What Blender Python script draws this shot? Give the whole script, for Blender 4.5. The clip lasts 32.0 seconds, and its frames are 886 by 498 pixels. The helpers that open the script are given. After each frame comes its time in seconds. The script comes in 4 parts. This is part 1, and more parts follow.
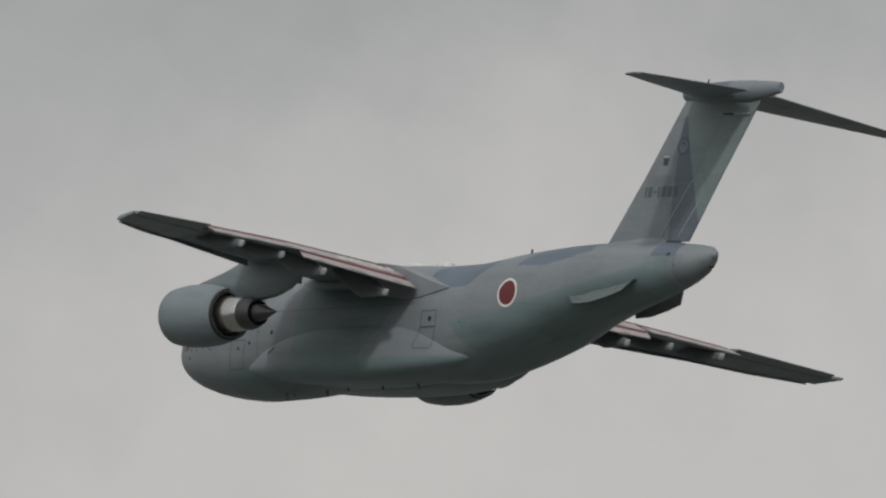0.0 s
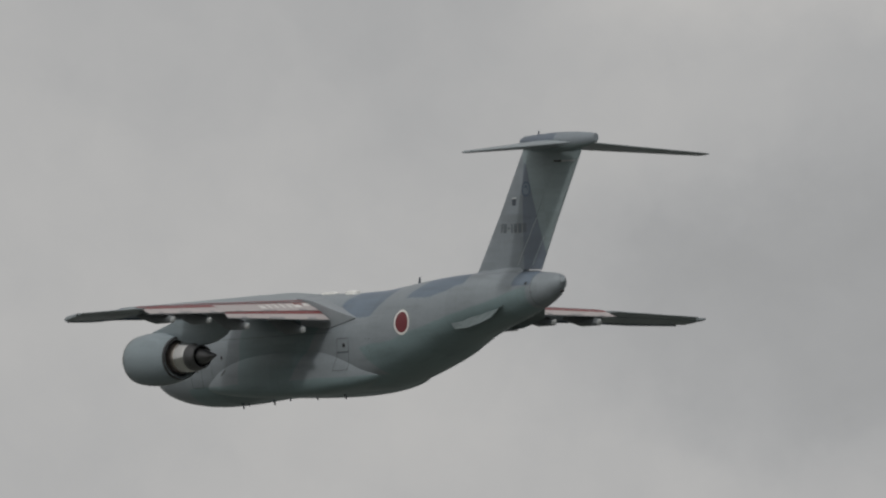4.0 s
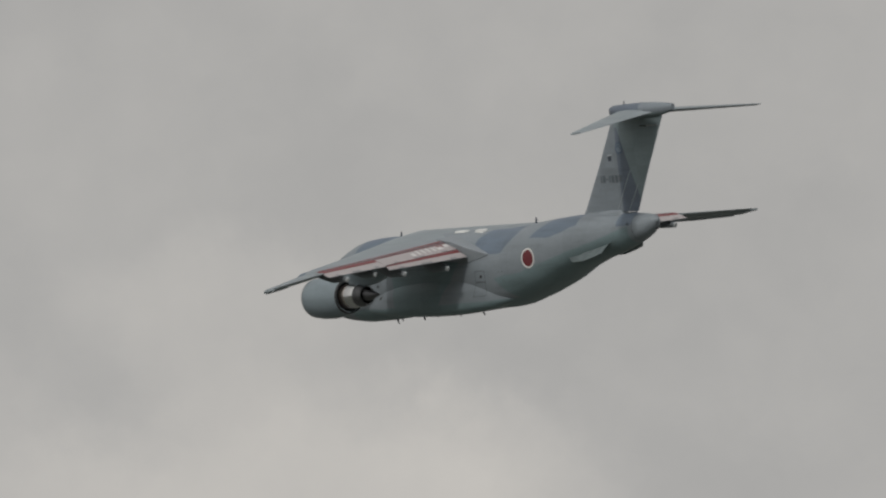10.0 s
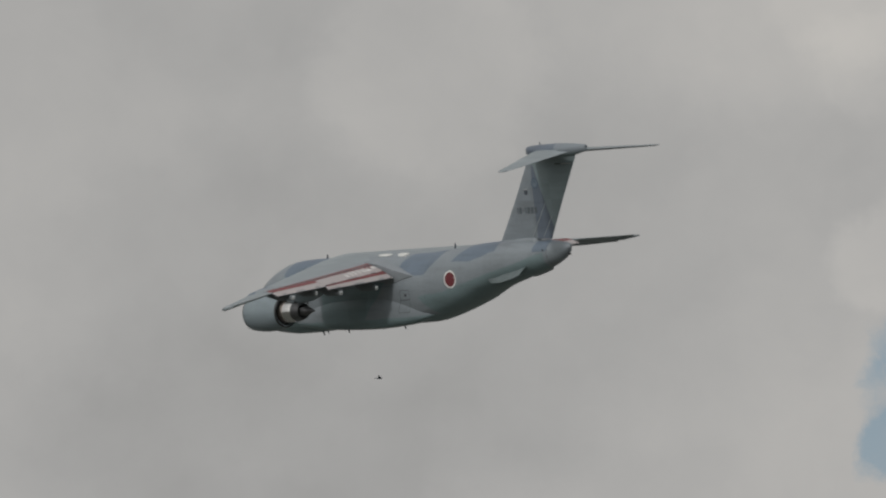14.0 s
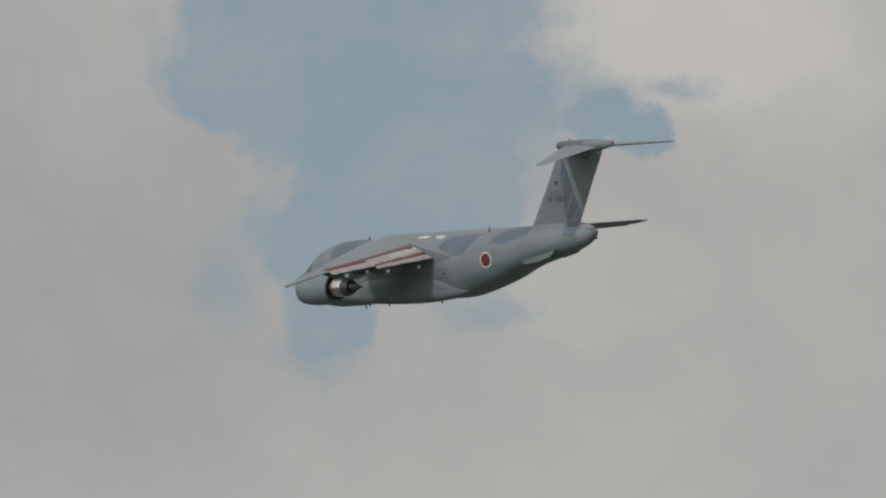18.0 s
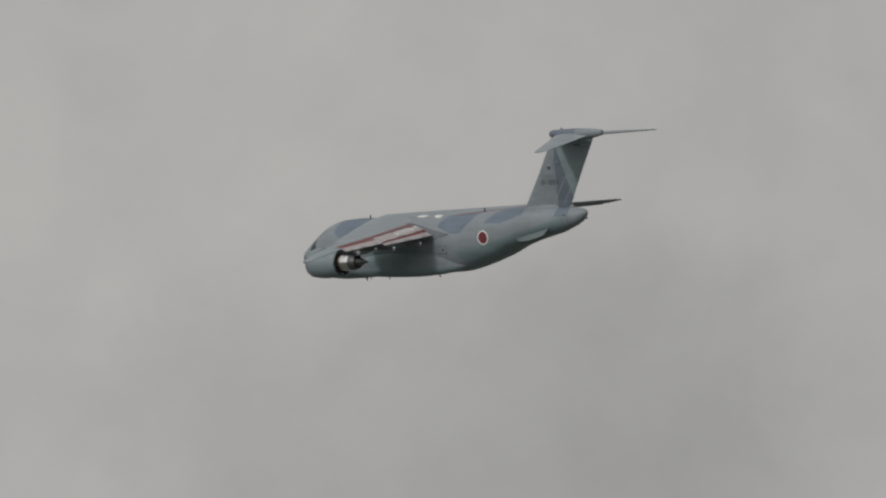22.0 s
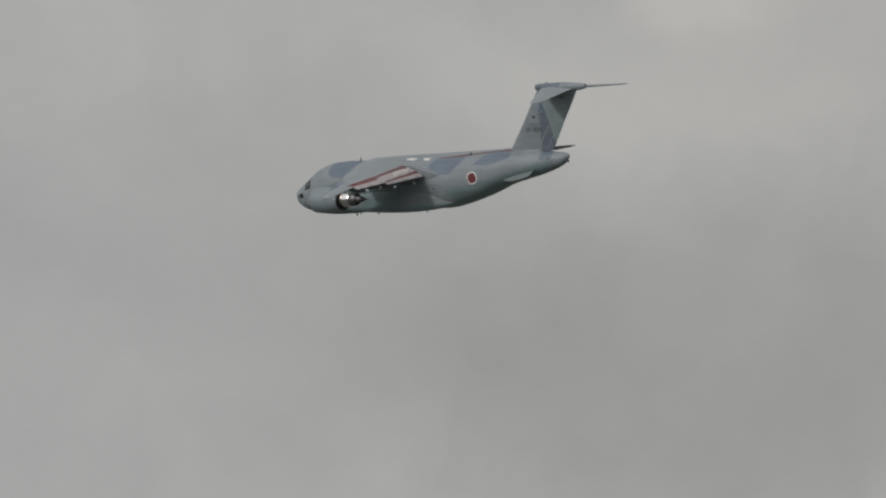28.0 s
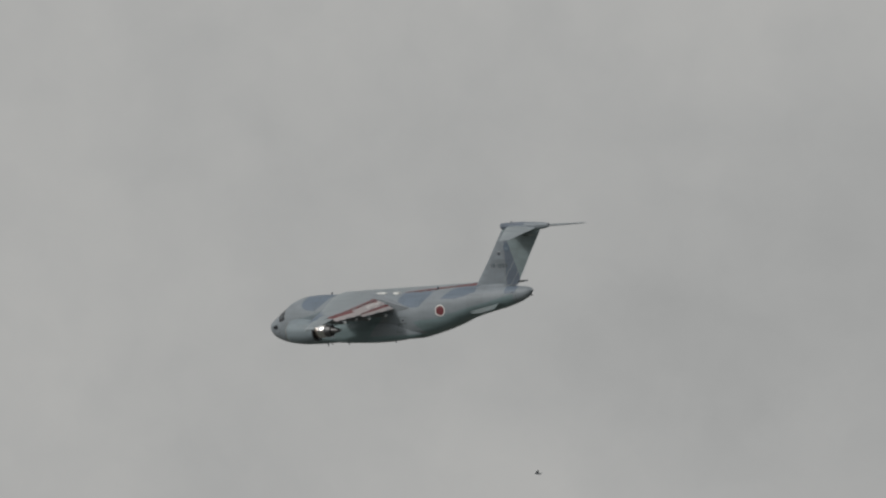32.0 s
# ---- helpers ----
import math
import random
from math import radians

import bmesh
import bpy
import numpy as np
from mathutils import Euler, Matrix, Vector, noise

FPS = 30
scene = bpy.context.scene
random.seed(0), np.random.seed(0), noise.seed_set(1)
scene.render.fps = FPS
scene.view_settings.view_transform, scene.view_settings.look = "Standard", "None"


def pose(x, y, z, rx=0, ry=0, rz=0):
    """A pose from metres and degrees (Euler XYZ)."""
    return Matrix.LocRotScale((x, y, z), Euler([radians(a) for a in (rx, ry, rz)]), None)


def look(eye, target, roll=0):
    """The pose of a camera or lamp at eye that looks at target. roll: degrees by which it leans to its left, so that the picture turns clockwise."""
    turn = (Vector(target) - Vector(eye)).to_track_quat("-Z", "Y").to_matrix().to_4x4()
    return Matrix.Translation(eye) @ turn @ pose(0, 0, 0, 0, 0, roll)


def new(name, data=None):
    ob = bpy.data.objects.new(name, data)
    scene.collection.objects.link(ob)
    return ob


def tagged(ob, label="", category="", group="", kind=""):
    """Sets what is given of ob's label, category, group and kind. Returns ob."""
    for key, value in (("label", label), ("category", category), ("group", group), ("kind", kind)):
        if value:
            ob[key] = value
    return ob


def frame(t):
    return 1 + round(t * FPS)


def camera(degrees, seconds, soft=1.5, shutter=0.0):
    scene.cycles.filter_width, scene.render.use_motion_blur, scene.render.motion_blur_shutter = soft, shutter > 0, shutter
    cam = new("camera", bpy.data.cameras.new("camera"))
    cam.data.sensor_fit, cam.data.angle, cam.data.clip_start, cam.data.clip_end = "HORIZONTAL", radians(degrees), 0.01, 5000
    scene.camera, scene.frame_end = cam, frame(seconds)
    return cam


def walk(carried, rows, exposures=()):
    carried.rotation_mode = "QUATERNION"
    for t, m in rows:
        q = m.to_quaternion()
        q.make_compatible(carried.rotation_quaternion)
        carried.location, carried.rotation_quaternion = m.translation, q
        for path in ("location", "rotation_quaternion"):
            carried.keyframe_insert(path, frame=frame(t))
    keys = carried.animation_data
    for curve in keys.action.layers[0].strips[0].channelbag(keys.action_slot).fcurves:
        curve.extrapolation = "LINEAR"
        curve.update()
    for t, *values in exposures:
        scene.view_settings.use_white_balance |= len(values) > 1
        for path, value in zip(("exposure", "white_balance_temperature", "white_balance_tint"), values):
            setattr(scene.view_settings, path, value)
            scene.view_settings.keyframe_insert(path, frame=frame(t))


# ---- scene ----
# The camera stands on the airfield and pans with the aircraft through a long lens.
cam = camera(2.15, 32.0, soft=2.22)
EYE = 1.6

CAMERA_ROWS = [
    (0, 105.2565, -25.5771),
    (0.5, 104.8700, -24.3755),
    (1, 104.4692, -23.4927),
    (1.5, 104.1553, -22.5669),
    (2, 103.8632, -21.4656),
    (2.5, 103.5788, -20.5584),
    (3, 103.3690, -19.7302),
    (3.5, 103.1393, -18.8748),
    (4, 102.8554, -17.9703),
    (4.5, 102.5673, -17.0613),
    (5, 102.2888, -16.1688),
    (5.5, 102.0337, -15.3142),
    (6, 101.7864, -14.4950),
    (6.5, 101.4988, -13.4376),
    (7, 101.3241, -12.6268),
    (7.5, 101.1883, -12.1628),
    (8, 100.9654, -11.2432),
    (8.5, 100.7591, -10.4272),
    (9, 100.5685, -9.6520),
    (9.5, 100.3547, -8.9111),
    (10, 100.1170, -8.1384),
    (10.5, 100.0015, -7.4216),
    (11, 99.9099, -6.8233),
    (11.5, 99.7104, -6.3352),
    (12, 99.5198, -5.6119),
    (12.5, 99.4578, -4.9472),
    (13, 99.3602, -4.1557),
    (13.5, 99.1732, -3.3996),
    (14, 98.9542, -2.7213),
    (14.5, 98.7851, -2.0202),
    (15, 98.6503, -1.3482),
    (15.5, 98.5131, -0.6839),
    (16, 98.3807, -0.0251),
    (16.5, 98.2603, 0.6302),
    (17, 98.1884, 1.2223),
    (17.5, 98.1002, 1.9529),
    (18, 97.9684, 2.6436),
    (18.5, 97.9249, 3.3446),
    (19, 97.8988, 3.8808),
    (19.5, 97.8295, 4.3195),
    (20, 97.6847, 5.2056),
    (20.5, 97.5953, 5.7751),
    (21, 97.5181, 6.4058),
    (21.5, 97.3242, 7.0076),
    (22, 97.2043, 7.5917),
    (22.5, 97.1497, 8.1328),
    (23, 97.0631, 8.5692),
    (23.5, 96.9946, 9.2344),
    (24, 96.9283, 9.8681),
    (24.5, 96.8670, 10.4558),
    (25, 96.7762, 11.0782),
    (25.5, 96.6699, 11.7303),
    (26, 96.5658, 12.3805),
    (26.5, 96.4821, 12.9971),
    (27, 96.2994, 13.6234),
    (27.5, 96.2377, 14.1446),
    (28, 96.1721, 14.6976),
    (28.5, 96.1643, 15.1144),
    (29, 96.2585, 15.8556),
    (29.5, 96.2275, 16.4912),
    (30, 96.1480, 17.0556),
    (30.5, 96.1501, 17.5961),
    (31, 96.1393, 18.0469),
    (31.5, 96.0829, 18.5993),
    (32, 96.0456, 19.1913),
]
walk(cam, [(t, pose(0, 0, EYE, tilt, 0, turn)) for t, tilt, turn in CAMERA_ROWS])

# ---- node helpers ----
def link(nt, a, b):
    nt.links.new(a, b)


def fill(nt, socket, value):
    if isinstance(value, bpy.types.NodeSocket):
        nt.links.new(value, socket)
    else:
        socket.default_value = value


def calc(nt, op, a, b=0.0, c=0.0, clamp=False):
    n = nt.nodes.new("ShaderNodeMath")
    n.operation, n.use_clamp = op, clamp
    for s, v in zip(n.inputs, (a, b, c)):
        fill(nt, s, v)
    return n.outputs[0]


def vec(nt, op, a, b=(0, 0, 0)):
    n = nt.nodes.new("ShaderNodeVectorMath")
    n.operation = op
    fill(nt, n.inputs[0], a)
    fill(nt, n.inputs[1], b)
    return n.outputs["Value"] if op == "LENGTH" else n.outputs[0]


def mixed(nt, fac, a, b):
    n = nt.nodes.new("ShaderNodeMix")
    n.data_type = "RGBA"
    fill(nt, n.inputs[0], fac)
    for s, v in ((n.inputs[6], a), (n.inputs[7], b)):
        fill(nt, s, v if isinstance(v, bpy.types.NodeSocket) else (*v, 1.0))
    return n.outputs[2]


def grain(nt, where, scale, detail=4.0, rough=0.55, distortion=0.0):
    n = nt.nodes.new("ShaderNodeTexNoise")
    fill(nt, n.inputs["Vector"], where)
    n.inputs["Scale"].default_value, n.inputs["Detail"].default_value = scale, detail
    n.inputs["Roughness"].default_value, n.inputs["Distortion"].default_value = rough, distortion
    return n.outputs["Fac"]


def ramp(nt, value, low, high):
    n = nt.nodes.new("ShaderNodeMapRange")
    n.interpolation_type = "SMOOTHSTEP"
    fill(nt, n.inputs[0], value)
    n.inputs[1].default_value, n.inputs[2].default_value = low, high
    return n.outputs[0]


def blob(nt, where, centre, radii):
    """1 at the centre of an ellipse or ellipsoid, 0 on its rim, negative outside."""
    d = vec(nt, "LENGTH", vec(nt, "DIVIDE", vec(nt, "SUBTRACT", where, centre), radii))
    return calc(nt, "SUBTRACT", 1.0, d)


def joined(nt, blobs):
    out = blobs[0]
    for b in blobs[1:]:
        out = calc(nt, "SMOOTH_MAX", out, b, 0.2)
    return out


# ---- sky: a broken grey cloud deck with gaps of hazy blue ----
SUN_ELEVATION, SUN_AZIMUTH = radians(28), radians(209)
to_sun = Vector((math.sin(SUN_AZIMUTH) * math.cos(SUN_ELEVATION), math.cos(SUN_AZIMUTH) * math.cos(SUN_ELEVATION), math.sin(SUN_ELEVATION)))
world = bpy.data.worlds.new("sky")
scene.world = world
world.use_nodes = True
nt = world.node_tree
nt.nodes.clear()
sky = nt.nodes.new("ShaderNodeTexSky")
sky.sky_type, sky.sun_disc = "NISHITA", False
sky.sun_elevation, sky.sun_rotation = SUN_ELEVATION, SUN_AZIMUTH
sky.dust_density = 3.0
way = nt.nodes.new("ShaderNodeTexCoord").outputs["Generated"]
xyz = nt.nodes.new("ShaderNodeSeparateXYZ")
link(nt, way, xyz.inputs[0])
# azimuth to the left of +y and elevation, in degrees
azimuth = calc(nt, "MULTIPLY", calc(nt, "ARCTAN2", calc(nt, "MULTIPLY", xyz.outputs[0], -1.0), xyz.outputs[1]), 57.29578)
elevation = calc(nt, "MULTIPLY", calc(nt, "ARCSINE", xyz.outputs[2]), 57.29578)
both = nt.nodes.new("ShaderNodeCombineXYZ")
link(nt, azimuth, both.inputs[0])
link(nt, elevation, both.inputs[1])
spot = both.outputs[0]


def lumps(scale, size, seed):
    """A shift that gives cloud edges their lumps."""
    n = nt.nodes.new("ShaderNodeTexNoise")
    link(nt, vec(nt, "ADD", spot, (seed, seed * 1.7, 0)), n.inputs["Vector"])
    n.inputs["Scale"].default_value, n.inputs["Detail"].default_value, n.inputs["Roughness"].default_value = scale, 7.0, 0.58
    return vec(nt, "MULTIPLY", vec(nt, "SUBTRACT", n.outputs["Color"], (0.5, 0.5, 0.5)), (size, size, 0))


warped = vec(nt, "ADD", vec(nt, "ADD", spot, lumps(2.2, 0.42, 3.0)), lumps(9.0, 0.07, 11.0))
curled = vec(nt, "ADD", vec(nt, "ADD", spot, lumps(4.0, 0.17, 7.0)), lumps(13.0, 0.08, 2.0))
broad = grain(nt, spot, 0.45, 4.0, 0.5, 0.3)
fine = grain(nt, warped, 1.5, 6.0, 0.5)
billow = grain(nt, curled, 5.0, 6.0, 0.55)
shade = calc(nt, "ADD", calc(nt, "MULTIPLY", broad, 0.55), calc(nt, "MULTIPLY", fine, 0.45))
tone = calc(nt, "MULTIPLY_ADD", calc(nt, "SUBTRACT", shade, 0.5), 0.23, 0.4)
tone = calc(nt, "MULTIPLY_ADD", calc(nt, "SUBTRACT", billow, 0.5), 0.045, tone)


def bank(where, low, high, rows):
    """Brighter and darker fields of the deck: azimuth, elevation, half sizes, amount."""
    global tone
    for az, el, ra, re, amount in rows:
        tone = calc(nt, "MULTIPLY_ADD", ramp(nt, blob(nt, where, (az, el, 0), (ra, re, 1)), low, high), amount, tone)


# the deck east of the runway
bank(warped, 0.0, 0.7, (
    (-26.5, 14.6, 4.0, 1.3, 0.11), (-25.5, 16.2, 2.5, 0.7, -0.05), (-23.1, 15.0, 0.9, 0.6, 0.1), (-22.6, 14.5, 0.8, 0.4, 0.04), (-21.3, 14.5, 0.9, 0.35, 0.06),
    (-20.8, 14.3, 1.0, 0.6, 0.08), (-20.3, 14.0, 1.3, 0.45, 0.06), (-20.0, 14.0, 1.3, 0.5, 0.07), (-18.9, 12.7, 0.9, 0.5, -0.07), (-16.0, 12.0, 3.5, 2.0, 0.05), (-13.4, 12.3, 1.0, 0.5, 0.05),
))
# the deck to the north
bank(warped, 0.0, 0.7, (
    (-7.9, 9.5, 1.0, 0.4, 0.11), (-7.6, 9.95, 0.6, 0.3, 0.05), (-6.7, 9.5, 0.9, 0.5, 0.05), (-6.0, 9.97, 0.7, 0.4, 0.06), (-5.8, 9.3, 1.2, 0.9, 0.04), (-5.1, 9.35, 0.4, 0.35, -0.04),
    (-3.4, 9.55, 0.7, 0.42, 0.06), (-2.3, 8.5, 0.9, 0.45, -0.07), (-2.2, 8.95, 0.7, 0.35, -0.04), (1.9, 8.5, 0.7, 0.4, 0.06), (4.5, 7.8, 2.0, 1.5, -0.03),
))
# the deck to the west
bank(warped, 0.0, 0.7, (
    (7.4, 6.8, 1.3, 0.6, -0.06), (9.2, 7.5, 1.2, 0.6, 0.03), (10.2, 6.8, 1.0, 0.5, 0.03), (13.9, 5.9, 1.5, 0.7, -0.08), (14.05, 6.85, 0.35, 0.2, 0.05), (14.5, 6.9, 0.5, 0.3, -0.03),
    (16.3, 5.9, 2.4, 1.2, -0.05), (17.2, 5.9, 0.9, 0.6, 0.04), (18.8, 6.1, 1.0, 0.8, -0.03),
))
# sunlit cumulus heads beside the first and second gap
bank(curled, -0.1, 0.3, (
    (-3.78, 9.6, 0.3, 0.22, 0.03), (-3.9, 9.42, 0.3, 0.16, 0.025), (-3.84, 8.93, 0.2, 0.16, 0.045), (-4.85, 9.45, 0.3, 0.4, 0.025), (-4.95, 8.85, 0.3, 0.2, 0.03),
    (-2.69, 9.38, 0.3, 0.3, 0.035), (2.0, 8.5, 0.4, 0.2, 0.035), (2.3, 7.9, 0.35, 0.16, 0.025), (3.3, 8.05, 0.2, 0.25, -0.01),
))
# sunlit cumulus bank below the third gap, with grey hollows
HEADS = (((10.74, 6.93), (0.32, 0.2)), ((10.16, 7.06), (0.3, 0.12)), ((9.95, 7.13), (0.2, 0.07)), ((10.43, 6.68), (0.18, 0.12)), ((9.55, 6.53), (0.16, 0.24)), ((9.8, 6.68), (0.3, 0.12)),
         ((11.2, 6.6), (0.22, 0.16)), ((10.95, 6.36), (0.3, 0.13)), ((10.62, 6.78), (0.2, 0.12)), ((9.3, 6.62), (0.2, 0.14)))
HOLLOWS = (((10.53, 7.05), (0.08, 0.07)), ((10.72, 6.52), (0.2, 0.11)), ((10.2, 6.55), (0.16, 0.2)), ((10.04, 6.99), (0.09, 0.05)), ((9.25, 6.42), (0.18, 0.08)), ((9.3, 6.95), (0.5, 0.25)))
ruffle = calc(nt, "MULTIPLY", calc(nt, "SUBTRACT", billow, 0.5), 2.2)
for rows, amount in ((HEADS, 0.085), (HOLLOWS, -0.05)):
    shape = joined(nt, [blob(nt, curled, (*c, 0), (*r, 1)) for c, r in rows])
    tone = calc(nt, "MULTIPLY_ADD", ramp(nt, calc(nt, "ADD", shape, ruffle), -0.35, 0.6), amount, tone)
bank(warped, 0.0, 0.7, ((9.9, 6.7, 1.6, 0.8, -0.02), (-4.0, 9.4, 3.0, 1.2, -0.02), (3.6, 7.9, 1.5, 1.0, -0.025), (-18.7, 13.65, 0.8, 0.4, 0.06)))
grade = nt.nodes.new("ShaderNodeCombineColor")
warm = ramp(nt, tone, 0.34, 0.55)
haze = ramp(nt, blob(nt, spot, (1.0, 9, 0), (15.5, 30.0, 1)), 0.0, 0.25)
late = ramp(nt, azimuth, 11.0, 17.0)
# the deck brightens towards the veiled sun
near_sun = nt.nodes.new("ShaderNodeVectorMath")
near_sun.operation = "DOT_PRODUCT"
link(nt, way, near_sun.inputs[0])
near_sun.inputs[1].default_value = to_sun
glow = calc(nt, "POWER", calc(nt, "MAXIMUM", near_sun.outputs["Value"], 0.0), 2.0)
lit = calc(nt, "MULTIPLY", tone, calc(nt, "MULTIPLY_ADD", glow, 1.7, 1.0))
link(nt, lit, grade.inputs[1])
link(nt, calc(nt, "MULTIPLY", lit, calc(nt, "MULTIPLY_ADD", haze, 0.02, calc(nt, "MULTIPLY_ADD", warm, 0.03, 0.99))), grade.inputs[0])
link(nt, calc(nt, "MULTIPLY", lit, calc(nt, "MULTIPLY_ADD", late, -0.02, calc(nt, "MULTIPLY_ADD", haze, -0.03, calc(nt, "MULTIPLY_ADD", warm, -0.04, 1.01)))), grade.inputs[2])
cloud = grade.outputs[0]
hue = nt.nodes.new("ShaderNodeVectorMath")
hue.operation = "SCALE"
link(nt, sky.outputs[0], hue.inputs[0])
hue.inputs[3].default_value = 0.08
clear = mixed(nt, 0.28, hue.outputs[0], (0.3, 0.32, 0.33))
FIRST_GAP = (((-3.90, 9.97), (0.5, 0.16)), ((-3.70, 9.90), (0.25, 0.14)), ((-4.21, 9.77), (0.27, 0.18)), ((-4.34, 9.59), (0.23, 0.18)), ((-4.36, 9.38), (0.22, 0.19)),
             ((-4.28, 9.22), (0.3, 0.15)), ((-4.31, 9.04), (0.36, 0.16)), ((-4.31, 8.86), (0.35, 0.18)), ((-4.62, 9.08), (0.13, 0.08)), ((-4.2, 8.6), (0.4, 0.25)), ((-3.84, 8.47), (0.12, 0.12)))
SECOND_GAP = (((2.83, 8.54), (0.51, 0.2)), ((3.16, 8.39), (0.18, 0.14)), ((2.72, 8.33), (0.45, 0.2)), ((2.73, 8.16), (0.33, 0.19)), ((2.87, 8.00), (0.26, 0.15)), ((2.93, 7.80), (0.12, 0.11)),
              ((2.56, 8.05), (0.13, 0.11)), ((2.16, 8.25), (0.09, 0.08)), ((2.27, 8.3), (0.1, 0.07)))
THIN_PLACES = (((3.17, 7.89), (0.09, 0.14)), ((2.3, 8.33), (0.16, 0.1)), ((2.55, 7.82), (0.14, 0.07)), ((2.95, 7.72), (0.16, 0.08)), ((2.08, 8.36), (0.11, 0.035)))
THIRD_GAP = (((11.3, 7.42), (0.46, 0.26)), ((11.42, 7.2), (0.42, 0.17)), ((11.24, 6.99), (0.19, 0.09)), ((11.5, 6.93), (0.22, 0.13)), ((11.62, 6.72), (0.14, 0.18)))
gaps = joined(nt, [blob(nt, curled, (*c, 0), (*r, 1)) for rows in (FIRST_GAP, SECOND_GAP, THIRD_GAP) for c, r in rows])
# wisps of thin cloud drift across the blue
wisps = grain(nt, vec(nt, "MULTIPLY", warped, (1.0, 2.2, 1.0)), 2.6, 6.0, 0.6, 0.4)
gap = ramp(nt, calc(nt, "ADD", gaps, calc(nt, "MULTIPLY", calc(nt, "SUBTRACT", billow, 0.5), 1.2)), -0.18, 0.25)
thin = joined(nt, [blob(nt, curled, (*c, 0), (*r, 1)) for c, r in THIN_PLACES])
gap = calc(nt, "MAXIMUM", gap, calc(nt, "MULTIPLY", ramp(nt, calc(nt, "ADD", thin, ruffle), -0.3, 0.9), 0.75))
gap = calc(nt, "MULTIPLY", gap, calc(nt, "SUBTRACT", 1.0, calc(nt, "MULTIPLY", ramp(nt, wisps, 0.4, 0.75), 0.25)))
# the first gap lies behind thin haze above, the third all over
veil = calc(nt, "MULTIPLY", ramp(nt, blob(nt, spot, (-4.2, 9.8, 0), (1.2, 0.8, 1)), 0.0, 0.6), 0.7)
thick = calc(nt, "MULTIPLY", ramp(nt, azimuth, 8.0, 10.0), calc(nt, "MULTIPLY_ADD", ramp(nt, wisps, 0.4, 0.62), 0.45, 0.35))
blue = mixed(nt, thick, mixed(nt, veil, clear, (0.27, 0.295, 0.315)), (0.345, 0.375, 0.38))
sky_colour = mixed(nt, gap, cloud, blue)
out = nt.nodes.new("ShaderNodeOutputWorld")
back = nt.nodes.new("ShaderNodeBackground")
link(nt, sky_colour, back.inputs[0])
back.inputs[1].default_value = 1.0
link(nt, back.outputs[0], out.inputs[0])

sun = new("sun", bpy.data.lights.new("sun", "SUN"))
sun.data.energy, sun.data.angle, sun.data.color = 1.2, radians(3.0), (1.0, 0.96, 0.91)
sun.matrix_world = look(to_sun * 50, (0, 0, 0))
scene.view_settings.exposure = 0.0

# ---- materials ----
def material(name, rough=0.5, metal=0.0):
    m = bpy.data.materials.new(name)
    m.use_nodes = True
    t = m.node_tree
    b = t.nodes["Principled BSDF"]
    b.inputs["Roughness"].default_value, b.inputs["Metallic"].default_value = rough, metal
    return m, t, b


def place(t):
    return t.nodes.new("ShaderNodeTexCoord").outputs["Object"]


def relief(t, b, height, strength=0.1, distance=0.02):
    n = t.nodes.new("ShaderNodeBump")
    n.inputs["Strength"].default_value, n.inputs["Distance"].default_value = strength, distance
    fill(t, n.inputs["Height"], height)
    link(t, n.outputs[0], b.inputs["Normal"])


def plain(name, colour, rough=0.5, metal=0.0, wear=0.25, scale=1.5):
    m, t, b = material(name, rough, metal)
    p = place(t)
    g = calc(t, "ADD", calc(t, "MULTIPLY", grain(t, p, scale), 0.7), calc(t, "MULTIPLY", grain(t, p, scale * 9), 0.3))
    link(t, mixed(t, g, [c * (1 - wear) for c in colour], [min(c * (1 + wear), 1) for c in colour]), b.inputs["Base Color"])
    link(t, calc(t, "MULTIPLY_ADD", g, 0.2, rough - 0.1), b.inputs["Roughness"])
    relief(t, b, grain(t, p, scale * 14), 0.05)
    return m


GREY, BLUE, GREEN = (0.187, 0.212, 0.232), (0.108, 0.14, 0.18), (0.147, 0.2, 0.211)


def patch(t, x, z, corners, curl=0.25):
    """Positive inside a convex patch of the side view, with rounded corners; corners run clockwise seen from port."""
    out = None
    for (x0, z0), (x1, z1) in zip(corners, corners[1:] + corners[:1]):
        n = math.hypot(x1 - x0, z1 - z0)
        a, b = (z1 - z0) / n, (x0 - x1) / n
        d = calc(t, "ADD", calc(t, "MULTIPLY_ADD", x, a, -a * x0 - b * z0), calc(t, "MULTIPLY", z, b))
        out = d if out is None else calc(t, "SMOOTH_MIN", out, d, curl)
    return out


